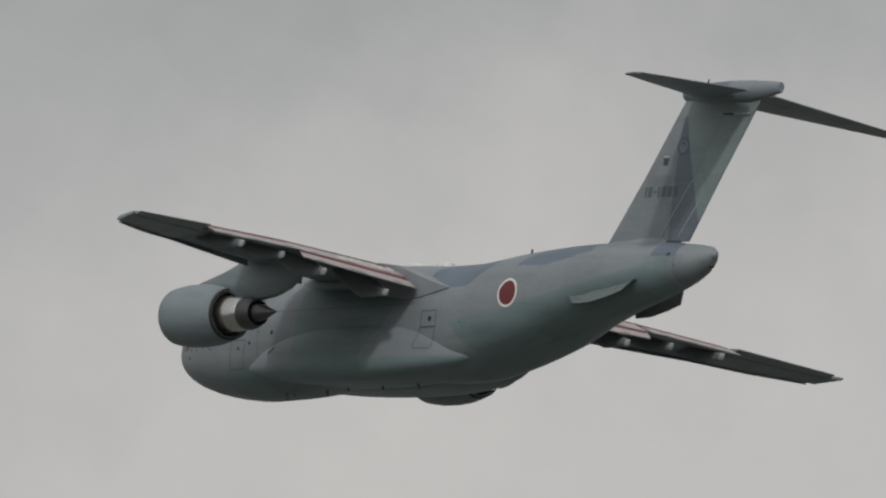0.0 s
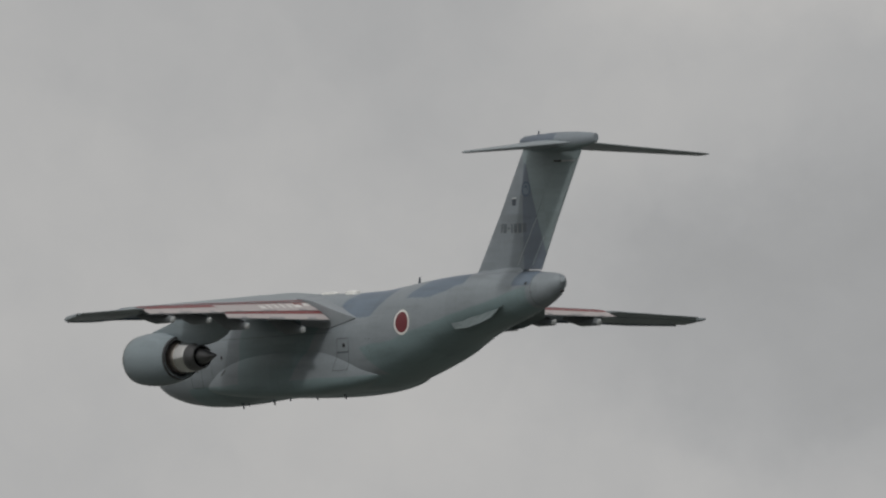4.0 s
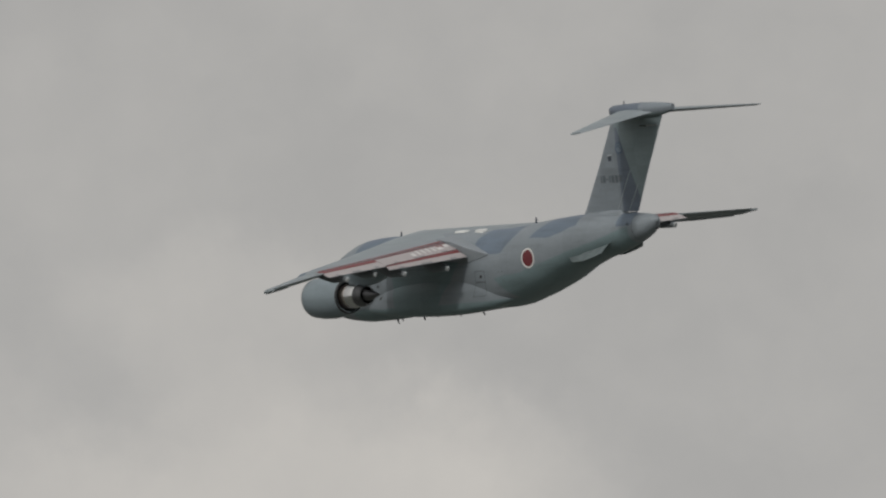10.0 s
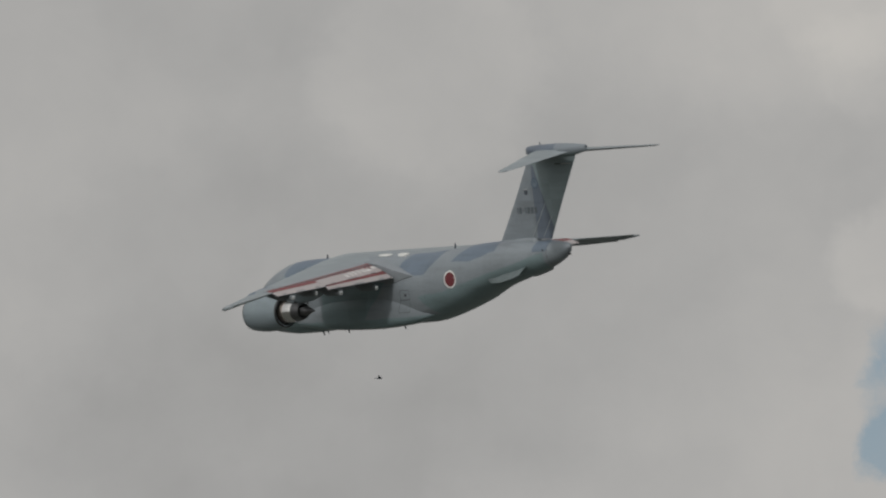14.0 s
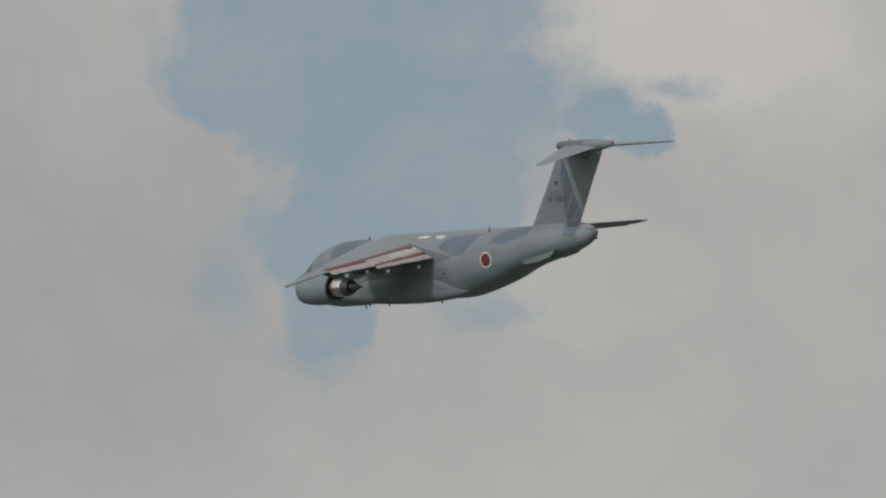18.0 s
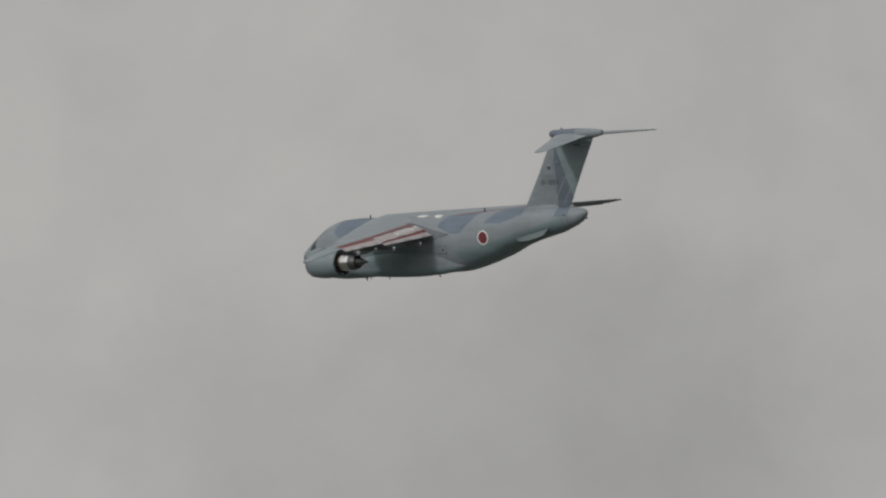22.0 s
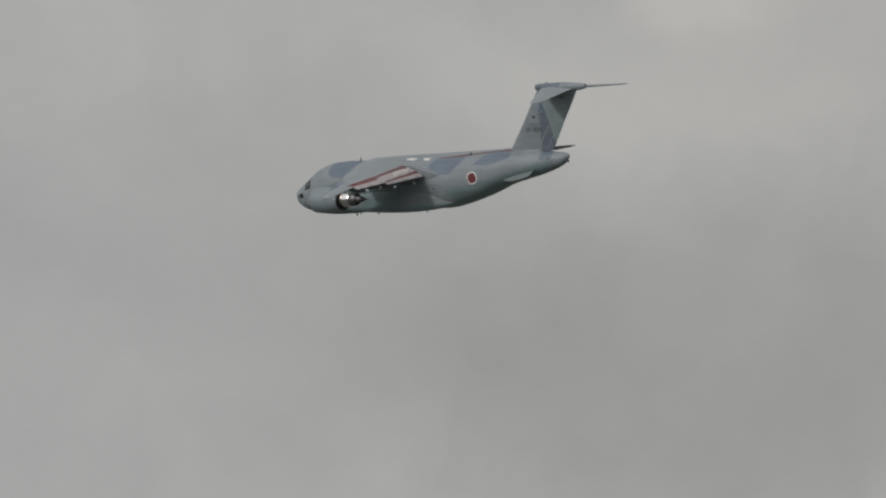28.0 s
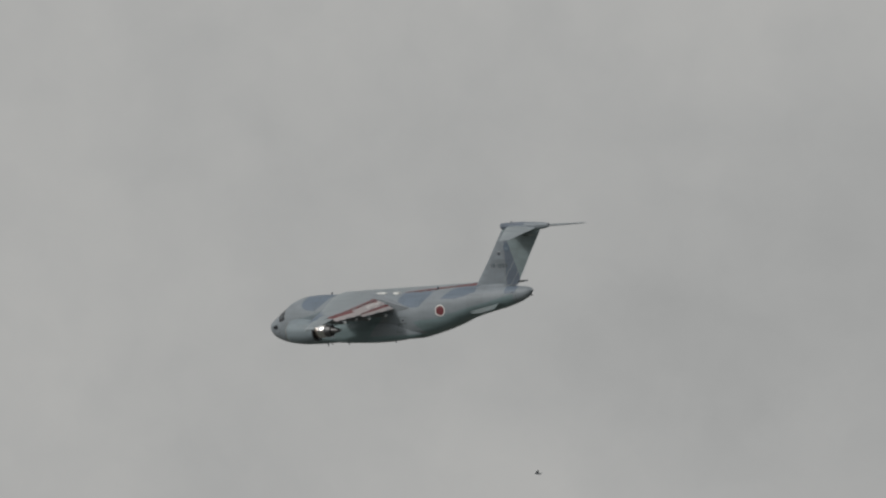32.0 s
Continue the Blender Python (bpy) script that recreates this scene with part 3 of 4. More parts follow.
def make_wing(side, name):
    ys = [0.0, 1.5, 2.6, 4, 6, 8, 10.9, 13, 14.5, 16.25, 16.4, 18, 20, 21.64, 21.9, 22.05]
    rings = []
    for y in ys:
        le, te, thick = wing_at(y)
        rings.append([flip(side, p) for p in (wing_ring(le, te, thick, 16) if y < 16.4 else section(le, te, thick, 0.0, 0.74, n=16)[:-1])])
    wing = part(name, loft(rings), WING_PAINT, plane, "swept grey wing with slate-blue fields")
    ailerons = [section(*wing_at(y), 0.75, 1.0) for y in (16.43, 18, 20, 21.6)]
    part("aileron", loft([[flip(side, p) for p in r] for r in ailerons]), WING_PAINT, wing)
    # slats let out ahead of and below the leading edge
    for y0, y1 in ((3.3, 6.9), (8.7, 12.2), (12.25, 16.2), (16.25, 21.3)):
        rings = []
        for y in (y0, (y0 + y1) / 2, y1):
            le, te, thick = wing_at(y)
            c = (le - te).length
            move = Vector((0.05 * c, 0, -0.045 * c))
            rings.append([flip(side, p + move) for p in section(le, te, thick, 0.0, 0.13, n=6)])
        part("slat", loft(rings), WING_PAINT, wing, "drooped leading-edge slat")
    # flaps let down behind the wing: pale above with red bands, grey below
    TAIL_Y, TAIL_X, TAIL_Z = (2.95, 10.85, 11.0, 16.35), (1.9, 0.06, -0.4, -0.45), (1.7, 1.5, 1.44, 1.33)
    LAST_Y, LAST_X, LAST_Z = (2.95, 10.85), (0.8, -0.28), (1.1, 1.14)

    # along the span from root to tip, then along the chord
    BRACKETS = ((0.02, 0.08, 0.34, 0.6, WHITE), (0.12, 0.17, 0.5, 0.7, WHITE), (0.17, 0.19, 0.34, 0.7, WHITE), (0.225, 0.255, 0.4, 0.74, WHITE), (0.3, 0.325, 0.34, 0.74, WHITE),
                (0.37, 0.395, 0.34, 0.74, WHITE), (0.44, 0.465, 0.34, 0.76, WHITE), (0.51, 0.56, 0.5, 0.78, WHITE), (0.135, 0.16, 0.24, 0.44, RED), (0.085, 0.11, 0.24, 0.5, RED))

    def upper_flap(y):
        te = wing_at(min(y, 16.25))[1]
        x, z = on(y, TAIL_Y, TAIL_X, TAIL_Z)
        return te.x + 0.25, te.z + 0.02, x, z

    def lower_flap(y):
        x0, z0 = on(y, TAIL_Y, TAIL_X, TAIL_Z)
        x1, z1 = on(y, LAST_Y, LAST_X, LAST_Z)
        return x0 + 0.22, z0 + 0.03, x1, z1

    def make_flap(line, y0, y1, deep, bands, label, marks=()):
        def flap_at(u, v, off=0.0):
            """u along the span, v from the hinge to the trailing edge."""
            y = y0 + (y1 - y0) * u
            x0, z0, x1, z1 = line(y)
            return Vector((x0 + (x1 - x0) * v, y * side, z0 + (z1 - z0) * v + 0.1 * math.sin(math.pi * v) * (1 - v) + off))
        rings = []
        for i in range(13):
            u = i / 12
            upper = [flap_at(u, j / 8) for j in range(9)]
            lower = [flap_at(u, j / 8, -0.05 - deep * math.sin(math.pi * (j / 8) ** 0.7) * (1 - j / 9)) for j in reversed(range(9))]
            rings.append(upper + lower)
        # the underside's shade is put into the flap's grey
        flap = part("flap", loft(rings), SHADED_UNDER_GREY, wing, label)

        def plate(name, v0, v1, u0, u1, off, mat, text):
            us = [u0 + (u1 - u0) * k / 12 for k in range(13)]
            vs = [v0 + (v1 - v0) * k / 3 for k in range(4)]
            part(name, loft([[flap_at(u, v, off) for v in vs] + [flap_at(u, v, off - 0.03) for v in reversed(vs)] for u in us]), mat, flap, text, smooth=False)
        plate("flap_skin", 0.0, 1.0, 0.0, 1.0, 0.008, FLAP_PAINT, "pinkish-white upper skin of the flap")
        for v0, v1 in bands:
            plate("warning_band", v0, v1, 0.004, 0.996, 0.016, RED, "dull red painted band")
        for u0, u1, v0, v1, mat in marks:
            plate("flap_bracket" if mat is WHITE else "warning_mark", v0, v1, u0, u1, 0.03 if mat is WHITE else 0.022, BRACKET_WHITE if mat is WHITE else mat, "white hinge bracket over the flap" if mat is WHITE else "short dull red mark")
        # scuffed bare patches along the trailing edge
        for u0, u1 in ((0.12, 0.2), (0.43, 0.58), (0.8, 0.86)):
            plate("scuff", 0.82, 0.99, u0, u1, 0.014, SCUFF, "grey scuffed paint")

    make_flap(upper_flap, 2.95, 10.85, 0.26, ((0.1, 0.24),), "lowered inboard flap, grey below and pinkish white above", BRACKETS)
    make_flap(upper_flap, 10.95, 16.35, 0.24, ((0.16, 0.46),), "lowered outboard flap, grey below and pinkish white above")
    make_flap(lower_flap, 2.97, 10.83, 0.14, ((0.2, 0.5),), "rear element of the double-slotted inboard flap")
    line = []
    for y in np.linspace(3.0, 16.2, 30):
        r = section(*wing_at(y), 0.93, 0.985, n=1)
        line.append([flip(side, p) for p in (r[0] + Vector((0, 0, 0.014)), r[1] + Vector((0, 0, 0.014)), r[1] - Vector((0, 0, 0.01)), r[0] - Vector((0, 0, 0.01)))])
    part("walkway_line", loft(line), RED, wing, "dull red line ahead of the flaps", smooth=False)
    # flap track fairings with pale tail pieces
    for y, x1, z1 in ((4.95, 0.45, 0.5), (9.45, -0.4, 0.66), (12.1, -0.43, 0.98), (14.95, -0.9, 0.98)):
        le, te, thick = wing_at(y)
        rings = []
        for u in np.linspace(0, 1, 11):
            x = te.x + 2.3 + (x1 + 0.2 - te.x - 2.3) * u
            top = te.z - 0.15 + (z1 + 0.2 - te.z + 0.15) * u ** 1.6
            low = te.z - 0.35 + (z1 - 0.18 - te.z + 0.35) * min(1.0, 1.75 * u) ** 0.8
            zc, h, w = (top + low) / 2, max((top - low) / 2, 0.03), 0.04 + 0.09 * math.sin(math.pi * (0.08 + 0.6 * u))
            rings.append([(x, side * (y + w * math.cos(k)), zc + h * math.sin(k)) for k in np.linspace(0, 2 * math.pi, 16, endpoint=False)])
        # the wing's shadow is painted into the fairing's grey
        fairing = part("track_fairing", loft(rings), SHADED_UNDER_GREY, wing, "slim flap track fairing, its grey darkened as shade")
        tail_rings = [[(x1 + 0.2 - 0.2 * v - 0.05 * math.sin(k), side * (y + w * math.copysign(abs(math.cos(k)) ** 0.8, math.cos(k))), z1 + h * math.sin(k)) for k in np.linspace(0, 2 * math.pi, 16, endpoint=False)]
                      for v, h, w in ((-0.4, 0.18, 0.12), (0.0, 0.19, 0.125), (0.7, 0.17, 0.1), (1.0, 0.13, 0.05))]
        part("fairing_tail", loft(tail_rings), FAIRING_GREY, fairing, "pale tail piece of the fairing")
    return wing


wings = {1: make_wing(1, "port_wing"), -1: make_wing(-1, "starboard_wing")}


# ---- engines ----
def turned(profile, centre, n=40, squash=1.0):
    """A body of revolution about the x axis, from (x, radius) pairs."""
    x0, y0, z0 = centre
    return loft([[(x0 + x, y0 + r * math.cos(k), z0 + r * squash * math.sin(k)) for k in np.linspace(0, 2 * math.pi, n, endpoint=False)] for x, r in profile], caps=False)


ENGINE_Y = 7.8


def make_engine(side):
    c = (5.3, ENGINE_Y * side, -0.8)
    cowl = part("engine_cowl", turned([(3.8, 1.08), (6.5, 1.1), (7.7, 1.12), (7.84, 1.18), (7.9, 1.25), (7.84, 1.33), (7.5, 1.44), (6.7, 1.53), (5.7, 1.55), (4.8, 1.48), (4.1, 1.34), (3.7, 1.24), (3.7, 1.18), (3.8, 1.08)], c), COWL_PAINT, plane, "grey-green engine cowling with a broad rear opening")
    part("intake_lip", turned([(7.72, 1.115), (7.86, 1.18), (7.92, 1.25), (7.86, 1.335), (7.72, 1.39)], c), BARE, cowl, "bare-metal intake lip")
    part("fan", turned([(6.45, 0.02), (6.4, 0.4), (6.3, 1.1), (6.25, 1.1), (6.25, 0.02)], c), DARK_METAL, cowl)
    part("bypass_wall", turned([(4.0, 0.7), (4.0, 1.1), (4.05, 1.1), (4.05, 0.7)], c), BLACK, cowl)
    part("bypass_lip", turned([(3.72, 1.17), (3.69, 1.2), (3.69, 1.245), (3.85, 1.285)], c), BLACK, cowl, "dark rear rim of the cowling")
    part("core_base", turned([(4.3, 0.88), (3.6, 0.9), (3.3, 0.895), (3.25, 0.86)], c), BRONZE, cowl, "bronze-brown front of the core cowling")
    part("core_cowl", turned([(3.32, 0.86), (3.28, 0.9), (2.9, 0.87), (2.35, 0.8), (2.3, 0.77), (2.5, 0.72)], c), BARE, cowl, "polished bare-metal core cowling")
    part("exhaust_ring", turned([(2.4, 0.8), (2.2, 0.83), (1.85, 0.76), (1.55, 0.66), (1.55, 0.6), (1.9, 0.58)], c), DARK_METAL, cowl, "heat-darkened exhaust ring")
    part("exhaust_plug", turned([(2.0, 0.5), (1.5, 0.47), (1.0, 0.34), (0.4, 0.14), (0.08, 0.04), (0.05, 0.01)], c), DARK_METAL, cowl, "dark pointed exhaust cone")
    # pylon, with a rounded heel behind the engine
    y = ENGINE_Y * side
    rings = []
    for x, z0, z1, w in ((11.9, 0.72, 0.78, 0.04), (11.0, 0.5, 0.92, 0.2), (9.5, 0.3, 1.22, 0.34), (8.4, 0.05, 1.55, 0.42), (7.6, -0.05, 1.9, 0.45), (6.8, -0.15, 2.1, 0.48), (5.6, 0.0, 2.05, 0.46), (4.6, 0.3, 2.0, 0.4), (4.0, 0.65, 1.95, 0.3), (3.6, 1.0, 1.93, 0.2), (3.3, 1.4, 1.93, 0.12), (3.1, 1.75, 1.93, 0.05)):
        d = z1 - z0
        rings.append([(x, y - w, z0 + 0.4 * d), (x, y - w * 0.8, z0 + 0.14 * d), (x, y - w * 0.4, z0), (x, y + w * 0.4, z0), (x, y + w * 0.8, z0 + 0.14 * d), (x, y + w, z0 + 0.4 * d), (x, y + w, z1), (x, y - w, z1)])
    part("pylon", loft(rings), COWL_PAINT, cowl, "deep grey engine pylon with a rounded heel")


for side in (1, -1):
    make_engine(side)

# ---- tail ----
FIN_LINES = (((-9.3, 0, 2.6), (-15.98, 0, 2.6), 0.7), ((-10.22, 0, 3.55), (-16.37, 0, 3.3), 0.66), ((-12.42, 0, 6.6), (-18.27, 0, 6.4), 0.6), ((-14.67, 0, 10.0), (-20.47, 0, 9.8), 0.55), ((-14.92, 0, 10.36), (-20.72, 0, 10.3), 0.5))
fin = part("fin", loft([section(a, b, th, 0.0, 0.672, True, 14) for a, b, th in FIN_LINES]), FIN_PAINT, plane, "tall swept fin in grey and slate-blue camouflage")
part("rudder", loft([section(a, b, th, 0.6745, 1.0, True) for a, b, th in FIN_LINES[1:]]), FIN_PAINT, fin)
part("tail_bullet", loft([[(x, w * math.sin(k), z + h * math.cos(k)) for k in np.linspace(0, 2 * math.pi, 24, endpoint=False)] for x, z, w, h in (
    (-14.6, 10.58, 0.03, 0.05), (-14.75, 10.58, 0.24, 0.32), (-15.2, 10.57, 0.4, 0.42), (-16.5, 10.5, 0.55, 0.54), (-18.5, 10.5, 0.55, 0.58), (-20.0, 10.5, 0.45, 0.53), (-21.3, 10.56, 0.3, 0.38), (-22.0, 10.59, 0.2, 0.27), (-22.06, 10.61, 0.17, 0.23))]), FIN_PAINT, plane, "rounded fairing where fin and tailplane meet")
for side, name in ((1, "port_tailplane"), (-1, "starboard_tailplane")):
    lines = (((-15.6, 0.0, 10.44), (-20.6, 0.0, 10.42), 0.5), ((-16.0, 0.8, 10.4), (-20.6, 0.8, 10.38), 0.42), ((-20.35, 8.15, 9.75), (-21.72, 8.15, 9.77), 0.15), ((-20.65, 8.34, 9.74), (-21.74, 8.34, 9.75), 0.06))
    tail = part(name, loft([[flip(side, p) for p in section(a, b, th, 0.0, 0.69, n=12)] for a, b, th in lines]), WING_PAINT, plane, "swept tailplane high on the fin")
    part("elevator", loft([[flip(side, p) for p in section(a, b, th, 0.7, 1.0)] for a, b, th in lines[1:3]]), WING_PAINT, tail)

# ---- markings, doors and glazing on the body ----
for side in (1, -1):
    part("roundel_ring", skin_ring(-6.09, 0.68, 0.6, 0.72, 0.014, side), WHITE, fuselage, "white ring round the roundel", smooth=True)
    part("roundel_disc", skin_ring(-6.09, 0.68, 0.0, 0.605, 0.012, side), ROUNDEL_RED, fuselage, "dull red roundel")


def skin_frame(x0, x1, z0, z1, width, lean, side):
    """A dark outline on the skin, such as the joint round a door."""
    inner, outer = [], []
    corners = ((x0, z0), (x1, z0), (x1, z1), (x0, z1))
    cx, cz = (x0 + x1) / 2, (z0 + z1) / 2
    for k in range(4):
        a, b = corners[k], corners[(k + 1) % 4]
        for i in range(10):
            u = i / 10
            x, z = a[0] + (b[0] - a[0]) * u, a[1] + (b[1] - a[1]) * u
            for ring, w in ((outer, width / 2), (inner, -width / 2)):
                px = x + w * math.copysign(1, x - cx) * (abs(x - cx) > 0.45 * abs(x1 - x0)) + lean * (z - z1)
                pz = z + w * math.copysign(1, z - cz) * (abs(z - cz) > 0.45 * abs(z1 - z0))
                ring.append((px, side * (side_y(px, pz) + 0.02), pz))
    return loft([outer, inner], caps=False)


for side in (1, -1):
    door = part("rear_door", skin_frame(0.3, -0.85, -0.8, -0.02, 0.04, -0.05, side), SERIAL, fuselage, "dark joint round the upper half of the rear side door", smooth=False)
    part("door_lower_half", skin_frame(0.38, -0.8, -1.85, -0.84, 0.035, -0.34, side), SERIAL, door, "dark joint round the lower half of the door", smooth=False)
    part("door_window", skin_ring(-0.35, -0.42, 0.0, 0.13, 0.016, side, 20), BLACK, door, "small dark round window")
    front = part("front_door", skin_frame(15.4, 14.3, -2.3, -0.95, 0.035, -0.3, side), SERIAL, fuselage, "dark joint round the front crew door", smooth=False)
    part("door_window", skin_ring(14.9, -1.35, 0.0, 0.08, 0.016, side, 20), BLACK, front, "small dark round window")
    # vents, probes and drain holes
    for x, z, r in ((19.18, -1.2, 0.07), (18.65, -1.27, 0.06), (18.0, -1.15, 0.08), (17.35, -1.27, 0.06), (17.09, -1.06, 0.05), (19.4, -1.6, 0.08), (13.31, -0.6, 0.05), (12.23, -0.66, 0.11), (14.0, -1.11, 0.09),
                    (-2.54, -0.12, 0.04), (-2.92, -0.13, 0.04), (-2.66, -0.66, 0.05), (-2.43, -0.84, 0.035), (-2.83, -0.85, 0.035), (-16.2, 2.5, 0.1), (-16.68, 1.95, 0.05)):
        part("vent", skin_ring(x, z, 0.0, r, 0.014, side, 14), BLACK if r > 0.05 else SERIAL, fuselage, "small dark vent opening")
    # air inlet in the front of the sponson
    inlet = [(12.15 + 0.26 * math.cos(k) - 0.1 * math.sin(k), -1.55 + 0.1 * math.sin(k) - 0.12 * math.cos(k)) for k in np.linspace(0, 2 * math.pi, 18, endpoint=False)]
    part("air_inlet", loft([[(x, side * (side_y(x, z) + d), z) for x, z in inlet] for d in (-0.06, 0.015)]), BLACK, fuselage, "dark oval air inlet", smooth=False)
    # horizontal joint along the side under the wing
    line = [[flip(side, skin(x, skin_angle(x, z), 0.008)) for z in (0.36, 0.385)] for x in np.linspace(1.0, 12.2, 24)]
    part("skin_joint", loft(line, closed=False), SERIAL, fuselage, smooth=False)

# cockpit glazing: four panes on each side between narrow posts
for side in (1, -1):
    for u0, u1 in ((3, 22), (24, 43), (45, 60), (62, 76)):
        def pane(u, v, u0=u0, u1=u1):
            a = u0 + (u1 - u0) * u
            low, high = 20.4 - 0.016 * a, 19.1 - 0.012 * a
            return low + (high - low) * v, side * a
        part("cockpit_pane", skin_patch(pane, 5, 5, 0.015), GLASS, fuselage, "dark cockpit window pane")
    part("lower_pane", skin_patch(lambda u, v: (20.5 - 0.9 * u, side * (82 + 14 * v)), 4, 4, 0.015), GLASS, fuselage, "small low cockpit window")

# strakes along the rear body
for side in (1, -1):
    rings = []
    for x, z0, y1, z1 in ((-10.15, 0.62, 2.06, 0.52), (-10.4, 0.64, 1.96, 0.1), (-11.6, 0.8, 1.93, 0.12), (-12.9, 1.0, 1.89, 0.36), (-13.9, 1.18, 1.85, 0.62), (-14.4, 1.34, 1.55, 1.22)):
        y0 = skin(x, skin_angle(x, z0)).y
        rings.append([(x, side * (y0 - 0.15), z0 - 0.05), (x, side * y1, z1), (x, side * (y1 + 0.035), z1 + 0.02), (x, side * (y0 - 0.1), z0 + 0.08)])
    part("strake", loft(rings), STRAKE_PAINT, plane, "green-grey strake along the rear body", smooth=False)

part("tail_cap", turned([(-18.4, 0.25), (-18.52, 0.21), (-18.6, 0.14), (-18.64, 0.05), (-18.65, 0.01)], (0, 0, 2.6), 24), PAINT, plane, "rounded grey-green tail cap")
part("tail_light", turned([(-18.3, 0.08), (-18.45, 0.09), (-18.55, 0.04), (-18.56, 0.005)], (0, 0, 2.0), 12), BLACK, plane)


# joints round the tail cone and behind the flight deck
for x in (-16.62, 13.4):
    part("body_joint", loft([[skin(x + d, a, 0.006) for a in range(0, 360, 6)] for d in (-0.016, 0.016)], caps=False), SERIAL, fuselage, smooth=False)


# ---- aerials ----
def aerial(name, x, z, height, chord, lean, y=0.0):
    s = 1 if height > 0 else -1
    rings = [[(x + c * k + lean * h, y + w * k2, z + h) for k, k2 in ((0.5, 0), (0.2, 1), (-0.5, 0), (0.2, -1))] for h, c, w in ((0, chord, 0.04), (height * 0.6, chord * 0.75, 0.03), (height, chord * 0.5, 0.015))]
    part(name, loft(rings), MARK, plane, "small dark blade aerial", smooth=False)


for x, z, h, c, lean in ((-4.05, 2.8, 0.58, 0.3, -0.15), (12.4, 2.66, 0.36, 0.26, -0.3), (19.3, 1.0, 0.35, 0.2, -0.2), (-16.3, 10.95, 0.3, 0.2, -0.2), (-9.0, 3.1, 0.2, 0.3, -0.2),
                         (13.2, -3.2, -0.34, 0.24, 0.3), (12.6, -3.2, -0.2, 0.16, 0.3), (9.96, -3.13, -0.3, 0.24, 0.3), (8.3, -3.1, -0.16, 0.2, 0.3), (5.58, -3.05, -0.24, 0.22, 0.5), (2.77, -3.0, -0.34, 0.25, 0.6)):
    aerial("blade_aerial", x, z - (0.07 if h < 0 else 0.0), h, c, lean, 0.7 if h < 0 else 0.0)

# white domed hatches on the roof
for x0, x1, y in ((4.9, 3.5, 0.55), (2.4, 1.4, 0.55)):
    cx, rx = (x0 + x1) / 2, (x0 - x1) / 2
    rings = [[(cx + rx * k * math.copysign(abs(math.cos(a)) ** 0.6, math.cos(a)), y + 0.32 * k * math.copysign(abs(math.sin(a)) ** 0.6, math.sin(a)), z) for a in np.linspace(0, 2 * math.pi, 28, endpoint=False)]
             for k, z in ((1.0, 2.6), (1.0, 2.78), (0.93, 2.815), (0.7, 2.84), (0.3, 2.85))]
    part("roof_hatch", loft(rings), WHITE, plane, "white domed roof hatch")


# ---- fin fittings and markings ----
def fin_half(x, z):
    """Half the fin's thickness near a place."""
    u = (z - 3.5) / 6.4
    le, te = -10.22 - 4.45 * u, -16.37 - 4.1 * u
    f = min(max((le - x) / (le - te), 0.001), 1)
    t = 0.66 - 0.11 * u
    return 5 * t * (0.2969 * math.sqrt(f) - 0.126 * f - 0.3516 * f * f + 0.2843 * f**3 - 0.1015 * f**4) + 0.004 * f * (le - te)


def fin_plate(name, outline, mat, label="", lift=0.012, parent=None):
    for side in (1, -1):
        part(name, loft([[(x, side * (fin_half(x, z) + lift), z) for x, z in outline], [(x, side * (fin_half(x, z) - 0.02), z) for x, z in outline]]), mat, parent or fin, label, smooth=False)


# serial shown as plain bars of its size
x = -12.85
for w, h in ((0.12, 0.52), (0.3, 0.52), (0.22, 0.1), (0.12, 0.52), (0.3, 0.52), (0.3, 0.52), (0.3, 0.52)):
    z = 5.78 + 0.02 * (x + 12.85)
    fin_plate("serial_bar", [(x, z - h / 2), (x, z + h / 2), (x - w, z + h / 2), (x - w, z - h / 2)], SERIAL, "dark bar of the painted serial")
    x -= w + 0.13
for side in (1, -1):
    for a, b, mat, off in ((0.33, 0.43, EMBLEM_BLUE, 0.014), (0.0, 0.34, EMBLEM_PALE, 0.012)):
        rings = []
        for r in (max(a, 0.004), b):
            ring = []
            for k in range(28):
                px, pz = -15.41 + r * math.cos(2 * math.pi * k / 28), 7.95 + r * math.sin(2 * math.pi * k / 28)
                ring.append((px, side * (fin_half(px, pz) + off), pz))
            rings.append(ring)
        part("fin_emblem", loft(rings, caps=False), mat, fin, "blue ring-shaped unit emblem", smooth=False)
# blue stroke across the emblem
fin_plate("emblem_stroke", [(-15.2 - 0.42 * u, 7.98 + 0.22 * math.sin(3 * u) - 0.12 * u + w) for u, w in ((0, 0.03), (0.35, 0.07), (0.7, 0.07), (1, 0.02), (1, -0.04), (0.7, -0.06), (0.35, -0.07), (0, -0.03))], EMBLEM_BLUE, lift=0.02)
fin_plate("fin_lamp", [(-13.95, 7.42), (-14.4, 7.42), (-14.36, 7.05), (-14.02, 7.05)], MARK, "small dark panel on the fin")
fin_plate("fin_lamp_cap", [(-13.95, 7.44), (-14.4, 7.44), (-14.4, 7.52), (-13.95, 7.52)], TRIM_GREY)
